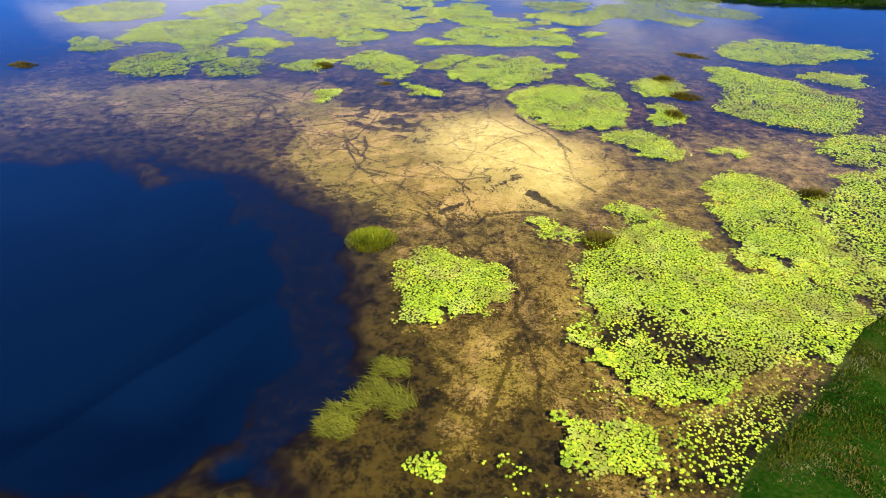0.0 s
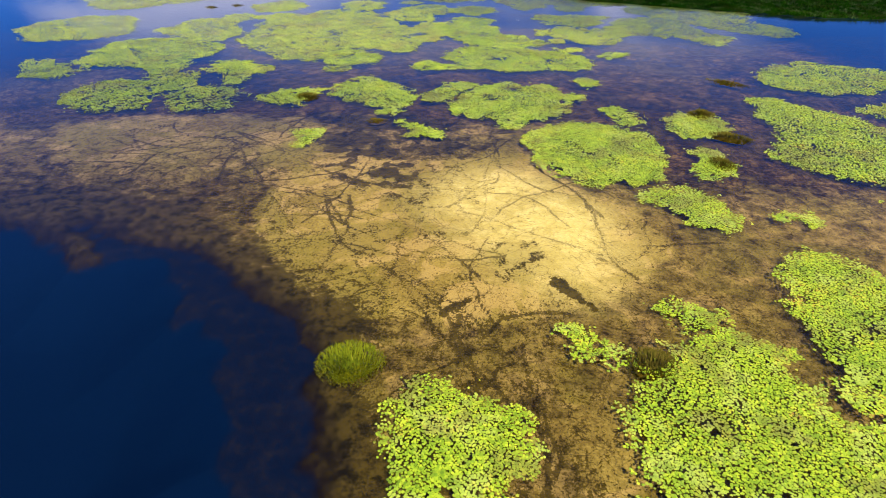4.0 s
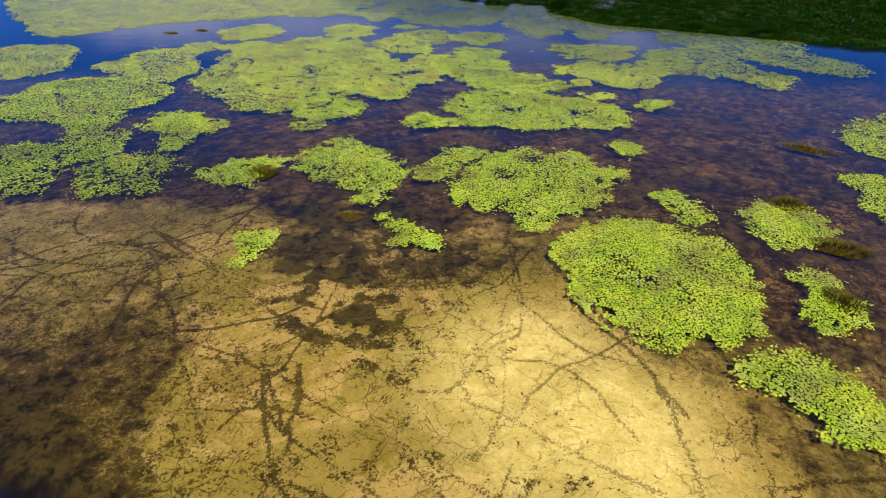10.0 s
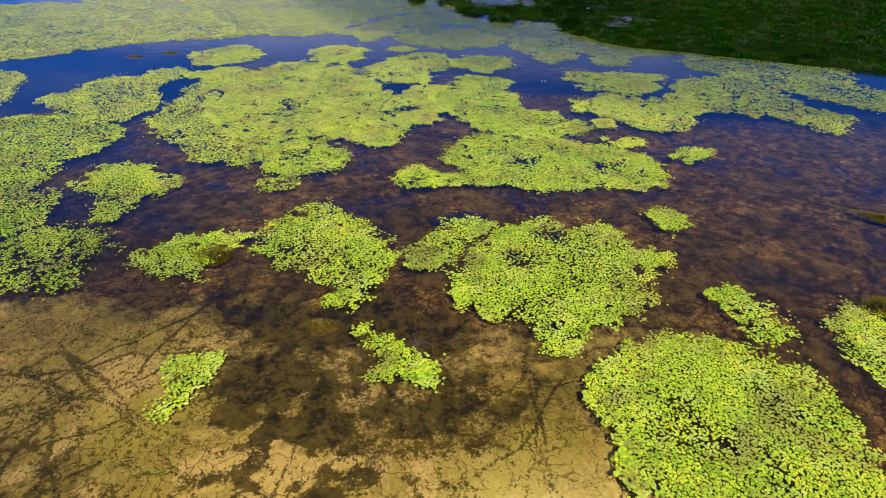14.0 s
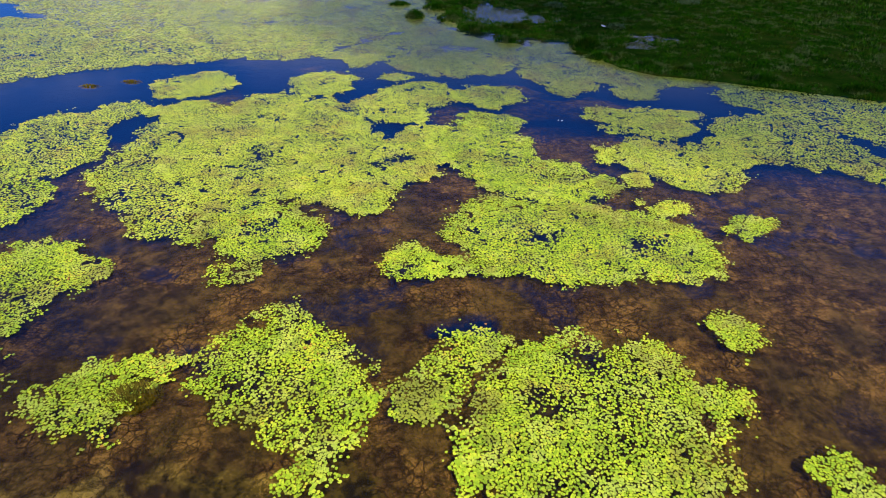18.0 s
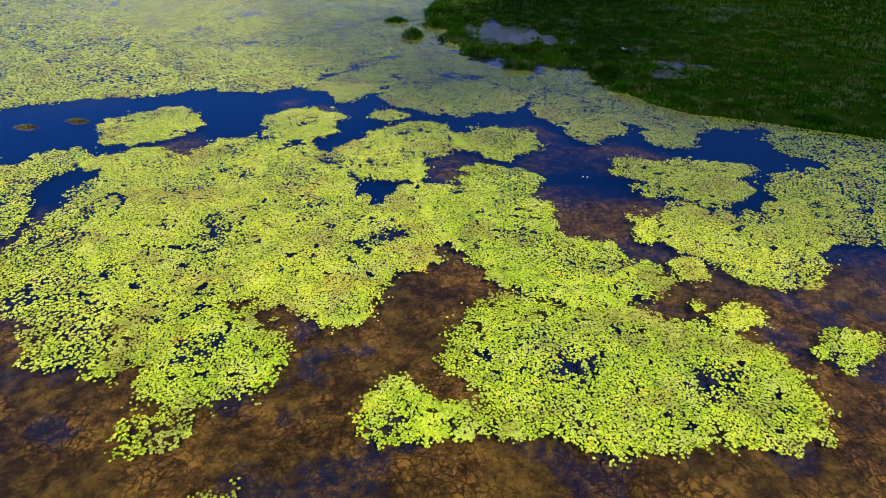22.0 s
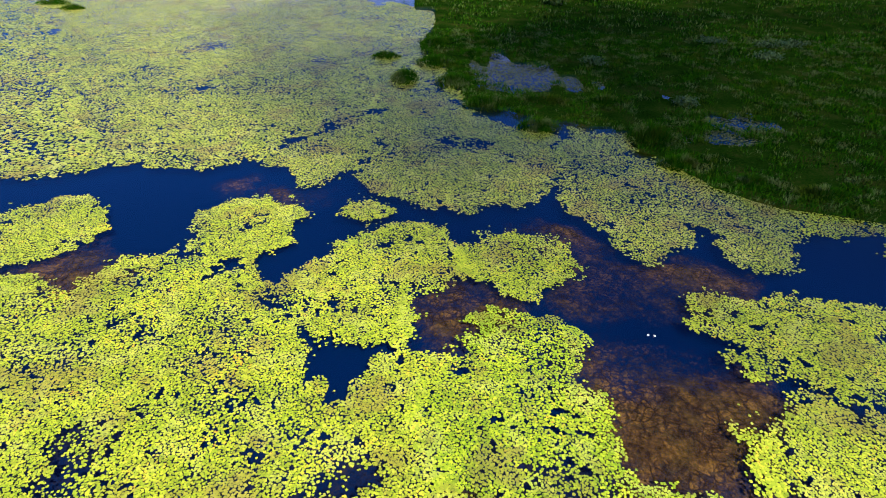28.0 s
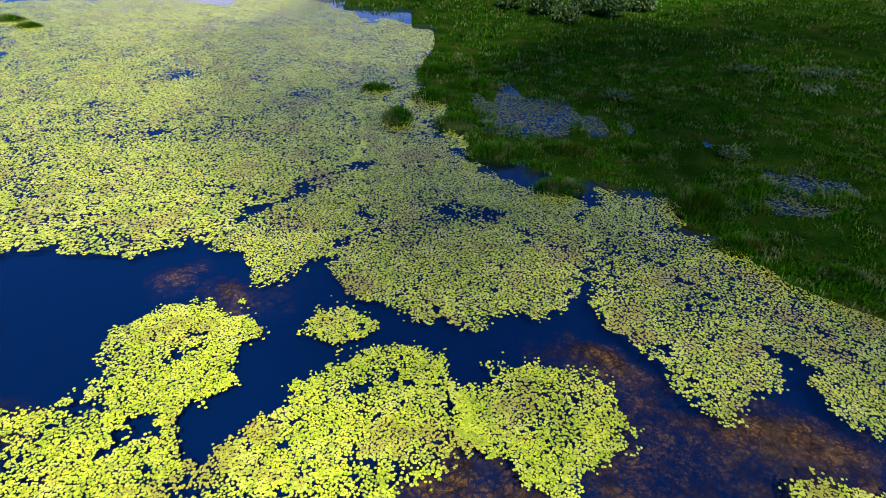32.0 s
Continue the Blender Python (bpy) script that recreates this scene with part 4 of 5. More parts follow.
plan_bed([(-1.41, 60.34, 1.33), (0.75, 60.22, 0.75), (1.71, 59.98, 0.62), (-0.93, 60.22, 1.21), (-1.53, 61.06, 0.85), (-0.09, 60.34, 0.87), (-2.37, 59.98, 0.52), (1.95, 59.86, 0.51), (1.23, 60.1, 0.68), (-1.65, 61.78, 0.3)],
         'narrow spur of lily pads over brown peat', gaps=0.31, singles=80, ragged=0.3, seed=694)
plan_bed([(-7, 67.63, 1.85), (-4.72, 66.43, 1.64), (-8.08, 67.63, 1.42), (-4.36, 66.07, 1.47), (-5.56, 67.03, 1.72), (-9.16, 67.99, 0.65)],
         "yellow-green lily pads at the great raft's edge", gaps=0.33, singles=100, seed=707)
plan_bed([(15.24, 70.99, 3.04), (12.77, 72.48, 2.43), (18.21, 73.59, 1.98), (20.07, 74.95, 1.16), (21.05, 75.82, 0.73), (17.1, 72.6, 2.31), (10.91, 72.35, 1.13), (15.24, 70.13, 2.49), (19.32, 74.58, 1.55), (13.26, 71.86, 2.56), (21.92, 76.43, 0.31), (12.89, 72.6, 2.41)],
         'broad silvery green lily bed reflecting the sky', gaps=0.36, singles=100, seed=720)
plan_bed([(11.18, 69.18, 0.64), (10.94, 68.7, 0.44), (11.42, 69.54, 0.45), (11.06, 69.3, 0.61), (10.82, 68.22, 0.15), (11.66, 69.78, 0.24), (11.18, 68.7, 0.27), (11.54, 69.06, 0.29)],
         'small lobe of green lily pads over reddish peat', gaps=0.32, singles=60, ragged=0.35, seed=733)
plan_bed([(12.01, 65.62, 0.63), (12.61, 66.1, 0.43), (11.41, 65.26, 0.47), (12.13, 65.62, 0.63), (11.17, 65.38, 0.29), (11.65, 65.38, 0.54), (12.37, 65.86, 0.58), (12.25, 65.14, 0.17), (11.05, 65.26, 0.2), (12.85, 65.98, 0.24)],
         'loose strip of green lily pads over peat', gaps=0.39, singles=60, ragged=0.4, seed=746)
plan_bed([(10.49, 66.41, 0.29), (10.73, 66.53, 0.19), (10.37, 66.29, 0.24), (10.61, 66.53, 0.26)],
         'tiny round lily cluster on brown water', gaps=0.32, singles=30, ragged=0.2, seed=759)
plan_bed([(22.7, 75.7, 4.4), (26.9, 70.6, 2.2), (23.4, 74.3, 3.8), (24.1, 78.3, 2.3), (20.5, 74.3, 2.7), (26.8, 68.9, 1.2), (22.5, 76.1, 4.3), (29, 71.1, 0.7), (25.2, 72.1, 2.2), (25, 79.5, 1.2)],
         'far silvery lily bed along the marsh', step=0.125, size=0.074, gaps=0.36, singles=0, seed=772)
plan_bed([(14.49, 78.5, 3.09), (11.97, 79.7, 1.76), (16.89, 79.7, 1.42), (11.01, 79.58, 1.25), (11.97, 77.18, 0.77), (17.97, 80.3, 0.58), (14.73, 77.66, 2.42)],
         'silvery green lily bed in dark blue water', gaps=0.36, singles=100, seed=785)
plan_bed([(12.77, 73.31, 2), (11.81, 73.07, 1.74), (13.61, 73.31, 1.75), (10.85, 72.59, 0.98)],
         'dense green lily bed with a dark blue gap', gaps=0.33, singles=120, holes=[(12.6, 72.3, 0.9)], seed=798)
plan_bed([(-7.13, 96.21, 2.64), (-8.21, 94.89, 2.59), (-7.85, 92.25, 1.26), (-6.65, 97.53, 2.01), (-10.97, 94.17, 0.91), (-5.69, 98.85, 0.81), (-8.09, 93.09, 1.65), (-10.13, 94.53, 1.31)],
         'tongue of lily pads running into the channel', step=0.106, size=0.063, gaps=0.33, singles=80, seed=811)
plan_bed([(1, 94.6, 5.6), (-1.7, 102.3, 3.8), (-3.7, 108.2, 2.5), (1.3, 96.6, 5.6), (-4.8, 112.5, 1.8), (0.6, 93.7, 5.4), (-2.8, 105.5, 3.1), (-4.2, 110, 2.3), (6, 98.7, 1.6), (2.9, 92.3, 3.6), (-0.3, 98.9, 4.7), (-3.3, 92.1, 2.1), (2.4, 96.2, 5), (-5.3, 113.2, 1.6), (0.8, 88.9, 1.2)],
         "wide green lily field along the channel's edge", step=0.106, size=0.063, gaps=0.32, singles=200, holes=[(0.1, 97.6, 1.3), (1.5, 97.5, 1.3), (2.4, 97.4, 0.7)], seed=824)
plan_bed([(11.2, 91.6, 4.5), (16.2, 87.7, 2.5), (10.2, 98.2, 2.3), (10, 86.3, 2), (15.5, 85.5, 1.8), (9.5, 95.3, 2.5), (9.9, 90.4, 3.8), (15.6, 89.2, 2.4), (17, 88.4, 2.2), (10.7, 86.5, 1.9), (9, 99.6, 1.2), (10.4, 92.5, 4), (15, 84.8, 1.4), (9.7, 97.2, 2.4), (11.9, 99.1, 0.9), (13.3, 90.6, 3.3), (9.4, 84.3, 0.5)],
         'lily bed reaching into brown water along the marsh', step=0.106, size=0.063, gaps=0.32, singles=160, seed=837)
plan_bed([(17.72, 89.75, 2.28), (19.92, 88.41, 2.14), (23.83, 87.8, 1.69), (16.62, 91.71, 1.76), (23.71, 85.72, 0.77), (22.24, 89.02, 1.05), (25.17, 88.16, 0.95), (15.89, 93.17, 0.83), (16.99, 90.61, 2.25), (19.92, 86.21, 0.53), (23.83, 86.82, 1.32), (21.14, 88.9, 1.52), (23.59, 84.99, 0.41), (26.03, 88.41, 0.37), (23.22, 88.53, 1.24)],
         'silvery lily pads between the lily field and the marsh', step=0.115, size=0.068, gaps=0.33, singles=40, seed=850)
plan_bed([(-4.35, 88.16, 0.83), (-4.95, 88.28, 0.76), (-3.51, 87.8, 0.3), (-4.11, 88.64, 0.47), (-5.55, 87.8, 0.17), (-5.19, 88.64, 0.44), (-3.87, 87.92, 0.51), (-3.99, 89, 0.22), (-5.19, 88.04, 0.51)],
         'small ragged lily bed in the dark blue channel', step=0.106, size=0.063, gaps=0.33, singles=80, ragged=0.35, seed=863)
plan_bed([(-27.1, 128.6, 15.3), (-17.4, 107.2, 11.6), (-39.4, 142.2, 12.2), (-20.6, 115.7, 13.6), (-32.3, 137, 14.8), (-49.8, 146.7, 5.6), (-16.1, 97.5, 5.1), (-24.5, 124.1, 14.9), (-54.3, 148.7, 2.7)],
         'vast yellow-green lily field with small blue pools', gaps=0.29, singles=0, thin=0.06, step=0.14, size=0.082, rim=3, holes=[(-23.5, 121, 2.2), (-12.5, 116.5, 1.2), (-8.4, 100.6, 1.0), (-20, 108, 1.1), (-27, 113, 1.0)], seed=876)
plan_bed([(-21.3, 151.6, 5.7), (-15.4, 142.5, 5.7), (-26.1, 158.5, 5.2), (-11.2, 130.7, 4.6), (-8.5, 120.5, 4.1), (-13.3, 136.6, 5.2), (-7.4, 114.1, 3.5), (-28.8, 164.4, 3.4), (-9.5, 125.3, 4.2), (-17.6, 146.7, 5.6), (-6.9, 109.8, 2.4), (-6.9, 105, 2), (-6.3, 101.2, 1.9), (-31, 168.7, 1.8), (-24, 155.3, 5.6), (-7.4, 117.8, 3.6), (-31.5, 170.8, 1.3), (-7.4, 107.6, 1.8), (-27.2, 160.7, 4.6), (-29.9, 167.1, 2.5), (-13.8, 138.7, 5.4), (-6.9, 114.6, 3.6), (-12.2, 134.4, 4.9)],
         'pale lily field closing the gap beside the marsh', gaps=0.29, singles=0, thin=0.06, step=0.14, size=0.082, rim=3, seed=889)
plan_bed([(-64.6, 138.8, 11.6), (-51.1, 123.2, 8.7), (-41.1, 112.5, 6.4), (-58.9, 132.4, 10.7), (-33.3, 103.3, 4.8), (-76.7, 141.7, 6), (-28.3, 97.6, 3.6), (-46.1, 117.5, 7.5), (-37.5, 108.2, 5.7), (-80.9, 143.1, 4.2), (-25.4, 94.7, 2.8), (-85.2, 144.5, 2.2), (-71, 140.3, 8.7), (-54.6, 127.4, 9.7), (-61, 145.9, 4.8), (-30.4, 99.7, 3.9)],
         'far end of the lily field paling into the distance', gaps=0.29, singles=0, thin=0.06, step=0.22, size=0.125, rim=3, seed=902)
plan_bed([(-5.6, 137.3, 5.4), (-5.9, 129.2, 3.5), (-5.4, 123, 2.9), (-4.5, 116.7, 2.8), (-7.2, 142.4, 2.8), (-5.9, 132.7, 4.4), (-5.1, 120.3, 2.7), (-1.8, 113, 1.5), (-5.6, 125.9, 3.1), (0.9, 107.6, 1.2), (-2.4, 114.6, 1.9), (-7.8, 145.1, 1.2), (-6.4, 138.6, 4.7), (-1.3, 110.5, 0.7), (1.4, 105.9, 0.6), (0, 108.9, 0.8), (-1.3, 111.6, 0.9)],
         'thin silvery lily field beside the marsh', gaps=0.29, singles=0, thin=0.06, step=0.155, size=0.09, rim=3, seed=915)
plan_bed([(-39.1, 96.2, 10.8), (-27.8, 97.7, 7.5), (-49.6, 101.8, 6.2), (-39.8, 87.6, 4.9), (-55.9, 104.4, 2.7), (-22.2, 95.1, 3.2), (-45.1, 99.2, 8.2), (-32.7, 97.3, 8.8), (-25.6, 99.6, 5.5), (-59.3, 105.9, 0.9)],
         'pale lily field beyond the blue channel', gaps=0.29, singles=0, thin=0.06, step=0.155, size=0.09, rim=3, seed=928)
plan_bed([(28.3, 84.5, 3.2), (32.2, 81.7, 3.2), (25.3, 84.2, 3), (31.7, 79.7, 2.4), (34.9, 82.9, 1.5), (30.9, 83.6, 2.8), (23.2, 83.2, 1.4), (29, 84.9, 2.8), (33.1, 82.1, 2.8)],
         'thin silvery lily pads along the marsh shore', step=0.125, size=0.074, gaps=0.38, singles=0, thin=0.25, rim=3, seed=941)
plan_bed([(31.8, 77.1, 3.7), (27.5, 81.7, 3.1), (34.8, 74.1, 2.8), (24, 83.5, 2.3), (29.8, 79.2, 3.4), (33.2, 75.3, 3.5), (25.6, 83, 2.7), (22.9, 84.7, 1.3)],
         'far silvery lily strip before the dark marsh', step=0.125, size=0.074, gaps=0.38, singles=0, thin=0.2, rim=3, seed=954)
plan_bed([(6.4, 113, 4.7), (12.4, 111, 1.9), (4.3, 115.4, 3.2), (14.7, 110, 1.1), (5.6, 111.7, 3.9), (10.7, 111.7, 2.3), (2, 117.3, 1)],
         'grey-green lily pads covering a marsh pool', gaps=0.33, singles=0, mat=DULL, thin=0.25, step=0.15, size=0.08, rim=3, seed=967)
plan_bed([(20.9, 101.4, 2.9), (18.4, 99.4, 2.1), (22, 102.1, 2.5), (19.9, 100.3, 2.8), (16.7, 99, 0.9), (24, 102.3, 0.9)],
         'sparse grey lily pads on a shaded marsh pool', gaps=0.35, singles=0, mat=DULL, thin=0.3, step=0.15, size=0.08, rim=3, seed=980)
plan_bed([(29, 112.5, 1.9), (27.7, 110, 1.6), (30, 113.8, 1.3), (28.4, 111.3, 1.8), (26.8, 109.2, 0.9), (30.5, 114.9, 0.6), (29.8, 113.2, 1.6), (26, 108.6, 0.4)],
         'pale lily pads on a small marsh pool', gaps=0.33, singles=0, mat=DULL, thin=0.25, step=0.15, size=0.08, rim=3, seed=993)
plan_bed([(18.6, 108.2, 0.9), (18.9, 108.8, 0.7), (18.2, 108, 0.7), (18.6, 107.5, 0.5), (18.9, 109.4, 0.4), (17.7, 107.9, 0.4), (18.8, 108.6, 0.9), (18.9, 109.8, 0.2), (18.7, 107.1, 0.2), (17.5, 107.7, 0.2), (18.8, 108.8, 0.7)],
         'few pale lily pads in a marsh hollow', gaps=0.32, singles=0, mat=DULL, thin=0.3, step=0.15, size=0.08, rim=3, seed=1006)
plan_bed([(10.9, 104.2, 0.6), (10.6, 104, 0.5), (11.8, 104.2, 0.3), (10.1, 104, 0.3), (11.1, 104.3, 0.6), (12, 104.2, 0.2), (9.9, 103.9, 0.2), (11.4, 103.9, 0.2), (10.2, 103.8, 0.2), (9.9, 104, 0.2), (11.3, 104.3, 0.5)],
         'pale lily pads in a narrow marsh hollow', gaps=0.32, singles=0, mat=DULL, thin=0.3, step=0.15, size=0.08, rim=3, seed=1019)


# ---- ground and water ----
SHORE_Y = [60, 78, 80, 82, 84.5, 87, 89.5, 92, 95.4, 97, 100, 101.7, 103.5, 104.7, 108.8, 110.3, 115, 118.6, 130.4, 138.8, 142, 157.4, 190, 260]
SHORE_X = [400, 60, 44, 38, 32, 26, 19, 16.2, 14.5, 12.3, 13, 8, 5.9, 1.9, 2.1, -0.5, -0.3, -2.3, -2.7, 0, -3, -18.5, -60, -900]
BANK_Y = [-60, 5, 10.1, 11.4, 13, 14.2, 15.6, 17.5, 20, 21.5, 23]
BANK_X = [5, 7.5, 8.9, 10.1, 11.9, 13.5, 14.9, 17, 21, 32, 400]


def land_depth(x, y):
    """Metres inland from the waterline; negative over the lake."""
    wobble = (fbm(x, y, 4.0, 5) - 0.5) * 2.2
    far = (x - np.interp(y, SHORE_Y, SHORE_X)) * 0.8 + wobble
    near = np.where(y < 23, (x - np.interp(y, BANK_Y, BANK_X)) * 0.7, -50) + wobble * 0.35
    pools = -blob(MARSH_POOLS, x, y) + wobble * 0.5 + (vnoise(x, y, 1.1, 9) - 0.25) * 2.6
    return np.minimum(np.maximum(far, near), np.where(pools < 3, pools * 0.6, 99))


def axis(lo, hi, step, far, grow=1.22):
    out, gap, v = [], step, hi
    while v < far:
        gap *= grow
        v += gap
        out.append(v)
    inner, gap, v = [], step, lo
    while v > -far:
        gap *= grow
        v -= gap
        inner.append(v)
    return np.array(inner[::-1] + list(np.arange(lo, hi, step)) + out)


def finer(values, lo, hi, step):
    """The same axis with its stretch from lo to hi laid out anew in smaller steps."""
    return np.concatenate([values[values < lo - step / 2], np.arange(lo, hi, step), values[values > hi + step / 2]])


gx, gy = finer(axis(-30, 28, 0.19, 4000), -20, 14, 0.1), finer(axis(7, 98, 0.19, 4000), 20, 48, 0.1)
X, Y = np.meshgrid(gx, gy)
inland = land_depth(X, Y)
rag = (fbm(X, Y, 3.5, 11) - 0.5) * 3.0
# where the bed's colour is darkened and blued in place of water depth
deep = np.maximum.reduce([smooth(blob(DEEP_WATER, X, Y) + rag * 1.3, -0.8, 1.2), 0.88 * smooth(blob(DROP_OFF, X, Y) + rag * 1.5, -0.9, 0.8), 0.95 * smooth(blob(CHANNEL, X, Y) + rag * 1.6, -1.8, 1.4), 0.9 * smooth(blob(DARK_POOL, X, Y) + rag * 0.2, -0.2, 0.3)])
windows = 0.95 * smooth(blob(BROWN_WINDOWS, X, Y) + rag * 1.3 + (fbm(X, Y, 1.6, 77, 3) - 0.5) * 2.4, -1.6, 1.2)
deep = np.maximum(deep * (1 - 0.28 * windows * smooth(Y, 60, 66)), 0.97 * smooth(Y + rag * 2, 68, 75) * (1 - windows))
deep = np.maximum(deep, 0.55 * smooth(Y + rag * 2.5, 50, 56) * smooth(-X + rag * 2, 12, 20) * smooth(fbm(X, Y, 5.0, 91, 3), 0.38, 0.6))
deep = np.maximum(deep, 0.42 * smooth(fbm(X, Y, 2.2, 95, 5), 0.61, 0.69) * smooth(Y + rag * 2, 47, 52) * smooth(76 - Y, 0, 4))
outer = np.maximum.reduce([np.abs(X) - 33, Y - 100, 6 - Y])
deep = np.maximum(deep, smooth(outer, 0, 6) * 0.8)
sand = np.maximum(smooth(blob(SAND, X, Y) + rag * 0.5, -1.2, 1.5), 0.66 * smooth(blob(TAN_SILT, X, Y) + rag * 0.5, -1.2, 1.2))
core = smooth(blob(PALE_PATCH, X, Y) + rag * 0.6, -2.0, 3.0) * (1 - 0.75 * deep)
sand = np.maximum(sand, 0.5 * smooth(49 - Y + rag * 2, -3, 4) * smooth(Y, 4, 9) * (1 - deep) * (1 - 0.55 * smooth(X + rag, 9, 14) * smooth(Y, 35, 41)))
shelf = smooth(-X + rag * 1.6, 4.5, 15) * smooth(42 - Y + rag * 1.6, -2, 7)        # the weedy shelf beside the deep water
sand *= 1 - 0.5 * shelf
weed = 0.345 + 0.20 * shelf + 0.10 * (1 - sand) - 0.06 * core
weed += 0.09 * smooth(29 - Y + rag, -3, 3)
# under lily beds: rotted leaves, and the beds' shade put into the ground colour
litter_shade = np.full(X.shape, -9.0)
for rounds, label, how in BED_PLAN:
    reach = np.array(rounds)
    lo, hi = (reach[:, :2] - reach[:, 2:]).min(0) - 1, (reach[:, :2] + reach[:, 2:]).max(0) + 1
    i0, i1 = np.searchsorted(gy, (lo[1], hi[1]))
    j0, j1 = np.searchsorted(gx, (lo[0], hi[0]))
    litter_shade[i0:i1, j0:j1] = np.maximum(litter_shade[i0:i1, j0:j1], blob(rounds, X[i0:i1, j0:j1], Y[i0:i1, j0:j1]))
deep = np.maximum(deep, (0.30 + 0.45 * smooth(Y, 55, 66)) * smooth(litter_shade + rag * 0.15, 0.5, 1.2))
weed += 0.9 * smooth(litter_shade + rag * 0.15, 0.3, 0.9)
weed += 0.20 * smooth(blob(DEEP_WATER, X, Y) + rag, -3.5, -0.4)
weed += (0.16 + 0.50 * smooth(fbm(X, Y, 0.9, 53, 3), 0.38, 0.56)) * smooth(blob(ALGAE, X, Y) + rag * 0.4, -0.8, 0.8)
weed += 0.58 * smooth(fbm(X, Y, 0.7, 57, 3), 0.44, 0.58) * smooth(blob(FLECKS, X, Y) + rag * 0.3, -1.0, 1.2)
weed += 0.20 * smooth(fbm(X, Y, 0.55, 59, 2), 0.56, 0.76) * smooth(-X + rag, -8, 0) * smooth(49 - Y, 0, 3)
weed = np.maximum(weed, 1.05 * smooth(blob(STRANDS, X, Y), -0.15, 0.15))
weed += 0.74 * smooth(blob(DARK_WEED, X, Y) + rag * 0.8, -1.2, 1.0)
weed += 0.27 * smooth(blob(DROP_OFF, X, Y) + rag, -3.5, 0.0) + 0.03 * smooth(-X + rag, 2, 13) * smooth(50 - Y, 0, 4)
trail = np.zeros(X.shape)
wav = (fbm(X, Y, 1.4, 23, 2) - 0.5) * 0.45


def rounded(points):
    """The same line with its corners smoothed (Catmull-Rom)."""
    p = np.array([points[0], *points, points[-1]], float)
    out = []
    for a, b, c, d in zip(p, p[1:], p[2:], p[3:]):
        for u in (0.0, 0.25, 0.5, 0.75):
            out.append(0.5 * (2 * b + (c - a) * u + (2 * a - 5 * b + 4 * c - d) * u * u + (3 * b - a - 3 * c + d) * u ** 3))
    return out + [p[-1]]


def add_trail(points, wide):
    points = rounded(points)
    p = np.array(points)
    i0, i1 = np.searchsorted(gy, (p[:, 1].min() - 1, p[:, 1].max() + 1))
    j0, j1 = np.searchsorted(gx, (p[:, 0].min() - 1, p[:, 0].max() + 1))
    cut = np.s_[i0:i1, j0:j1]
    trail[cut] = np.maximum(trail[cut], smooth(-line_gap(points, X[cut] + wav[cut], Y[cut] - wav[cut]), -wide, -0.02))


for points in TRAILS:
    add_trail(points, 0.18)
for k in range(60):                                 # the lesser trails of grazing animals, wandering over the silt
    x, y, turn = random.uniform(-26, 4), random.uniform(22, 48), random.uniform(0, 6.28)
    points, bend = [(x, y)], random.uniform(-0.16, 0.16)
    for step in range(random.randint(7, 18)):
        turn += bend + random.uniform(-0.22, 0.22)
        x, y = x + 0.8 * math.cos(turn), y + 0.8 * math.sin(turn)
        points.append((x, y))
    add_trail(points, random.uniform(0.09, 0.17 if x < -7 else 0.12))
trail *= 0.55 + 0.45 * smooth(fbm(X, Y, 3.0, 61), 0.35, 0.6)
weed *= 1 - 0.9 * smooth(inland, -0.6, 0.0)
Z = -0.30 - 0.08 * (1 - sand) - 0.25 * deep - 2.0 * smooth(blob(DEEP_WATER, X, Y) + rag * 0.3, 0, 6) + 0.10 * (fbm(X, Y, 2.2, 31) - 0.5)
lift = smooth(inland, -1.5, 0.4)
Z = Z * (1 - lift) + lift * (0.05 + np.clip(inland, 0, 60) * 0.006 + 0.22 * fbm(X, Y, 3.0, 41))
ny, nx = X.shape
idx = np.arange(nx * ny).reshape(ny, nx)
quads = np.stack([idx[:-1, :-1], idx[:-1, 1:], idx[1:, 1:], idx[1:, :-1]], -1).reshape(-1, 4)
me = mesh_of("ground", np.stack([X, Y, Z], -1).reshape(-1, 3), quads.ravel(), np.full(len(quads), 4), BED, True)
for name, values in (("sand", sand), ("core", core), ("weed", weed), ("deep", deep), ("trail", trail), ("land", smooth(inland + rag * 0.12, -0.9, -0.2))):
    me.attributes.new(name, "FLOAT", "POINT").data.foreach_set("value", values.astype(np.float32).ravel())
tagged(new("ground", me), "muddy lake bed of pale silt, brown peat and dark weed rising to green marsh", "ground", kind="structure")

span = 4000.0
me = mesh_of("water", [(-span, -span, 0), (span, -span, 0), (span, span, 0), (-span, span, 0)], [0, 1, 2, 3], [4], WATER)
surface = tagged(new("water", me), "calm clear brown lake water reflecting blue sky and cloud", "water", kind="structure")


# ---- lily beds ----
def pad_outline(rim, seed):
    """A round floating leaf of radius 1 with a notch and a slightly lifted rim; the first vertex is the notch's inner end."""
    rng = np.random.default_rng(seed)
    if rim == 3:                                     # far off: a plain four-cornered leaf
        a = np.arange(4) * math.pi / 2
        return np.column_stack([np.cos(a) * 1.12, np.sin(a) * 1.12, 0.03 * np.array((0, 1, 0, 1))])
    a = np.linspace(0.28, 2 * math.pi - 0.28, rim)
    r = 1 + rng.uniform(-0.07, 0.07, rim)
    return np.column_stack([np.append(0.12, r * np.cos(a)), np.append(0.0, r * np.sin(a)), np.append(0.0, 0.06 * rng.uniform(0, 1, rim))])


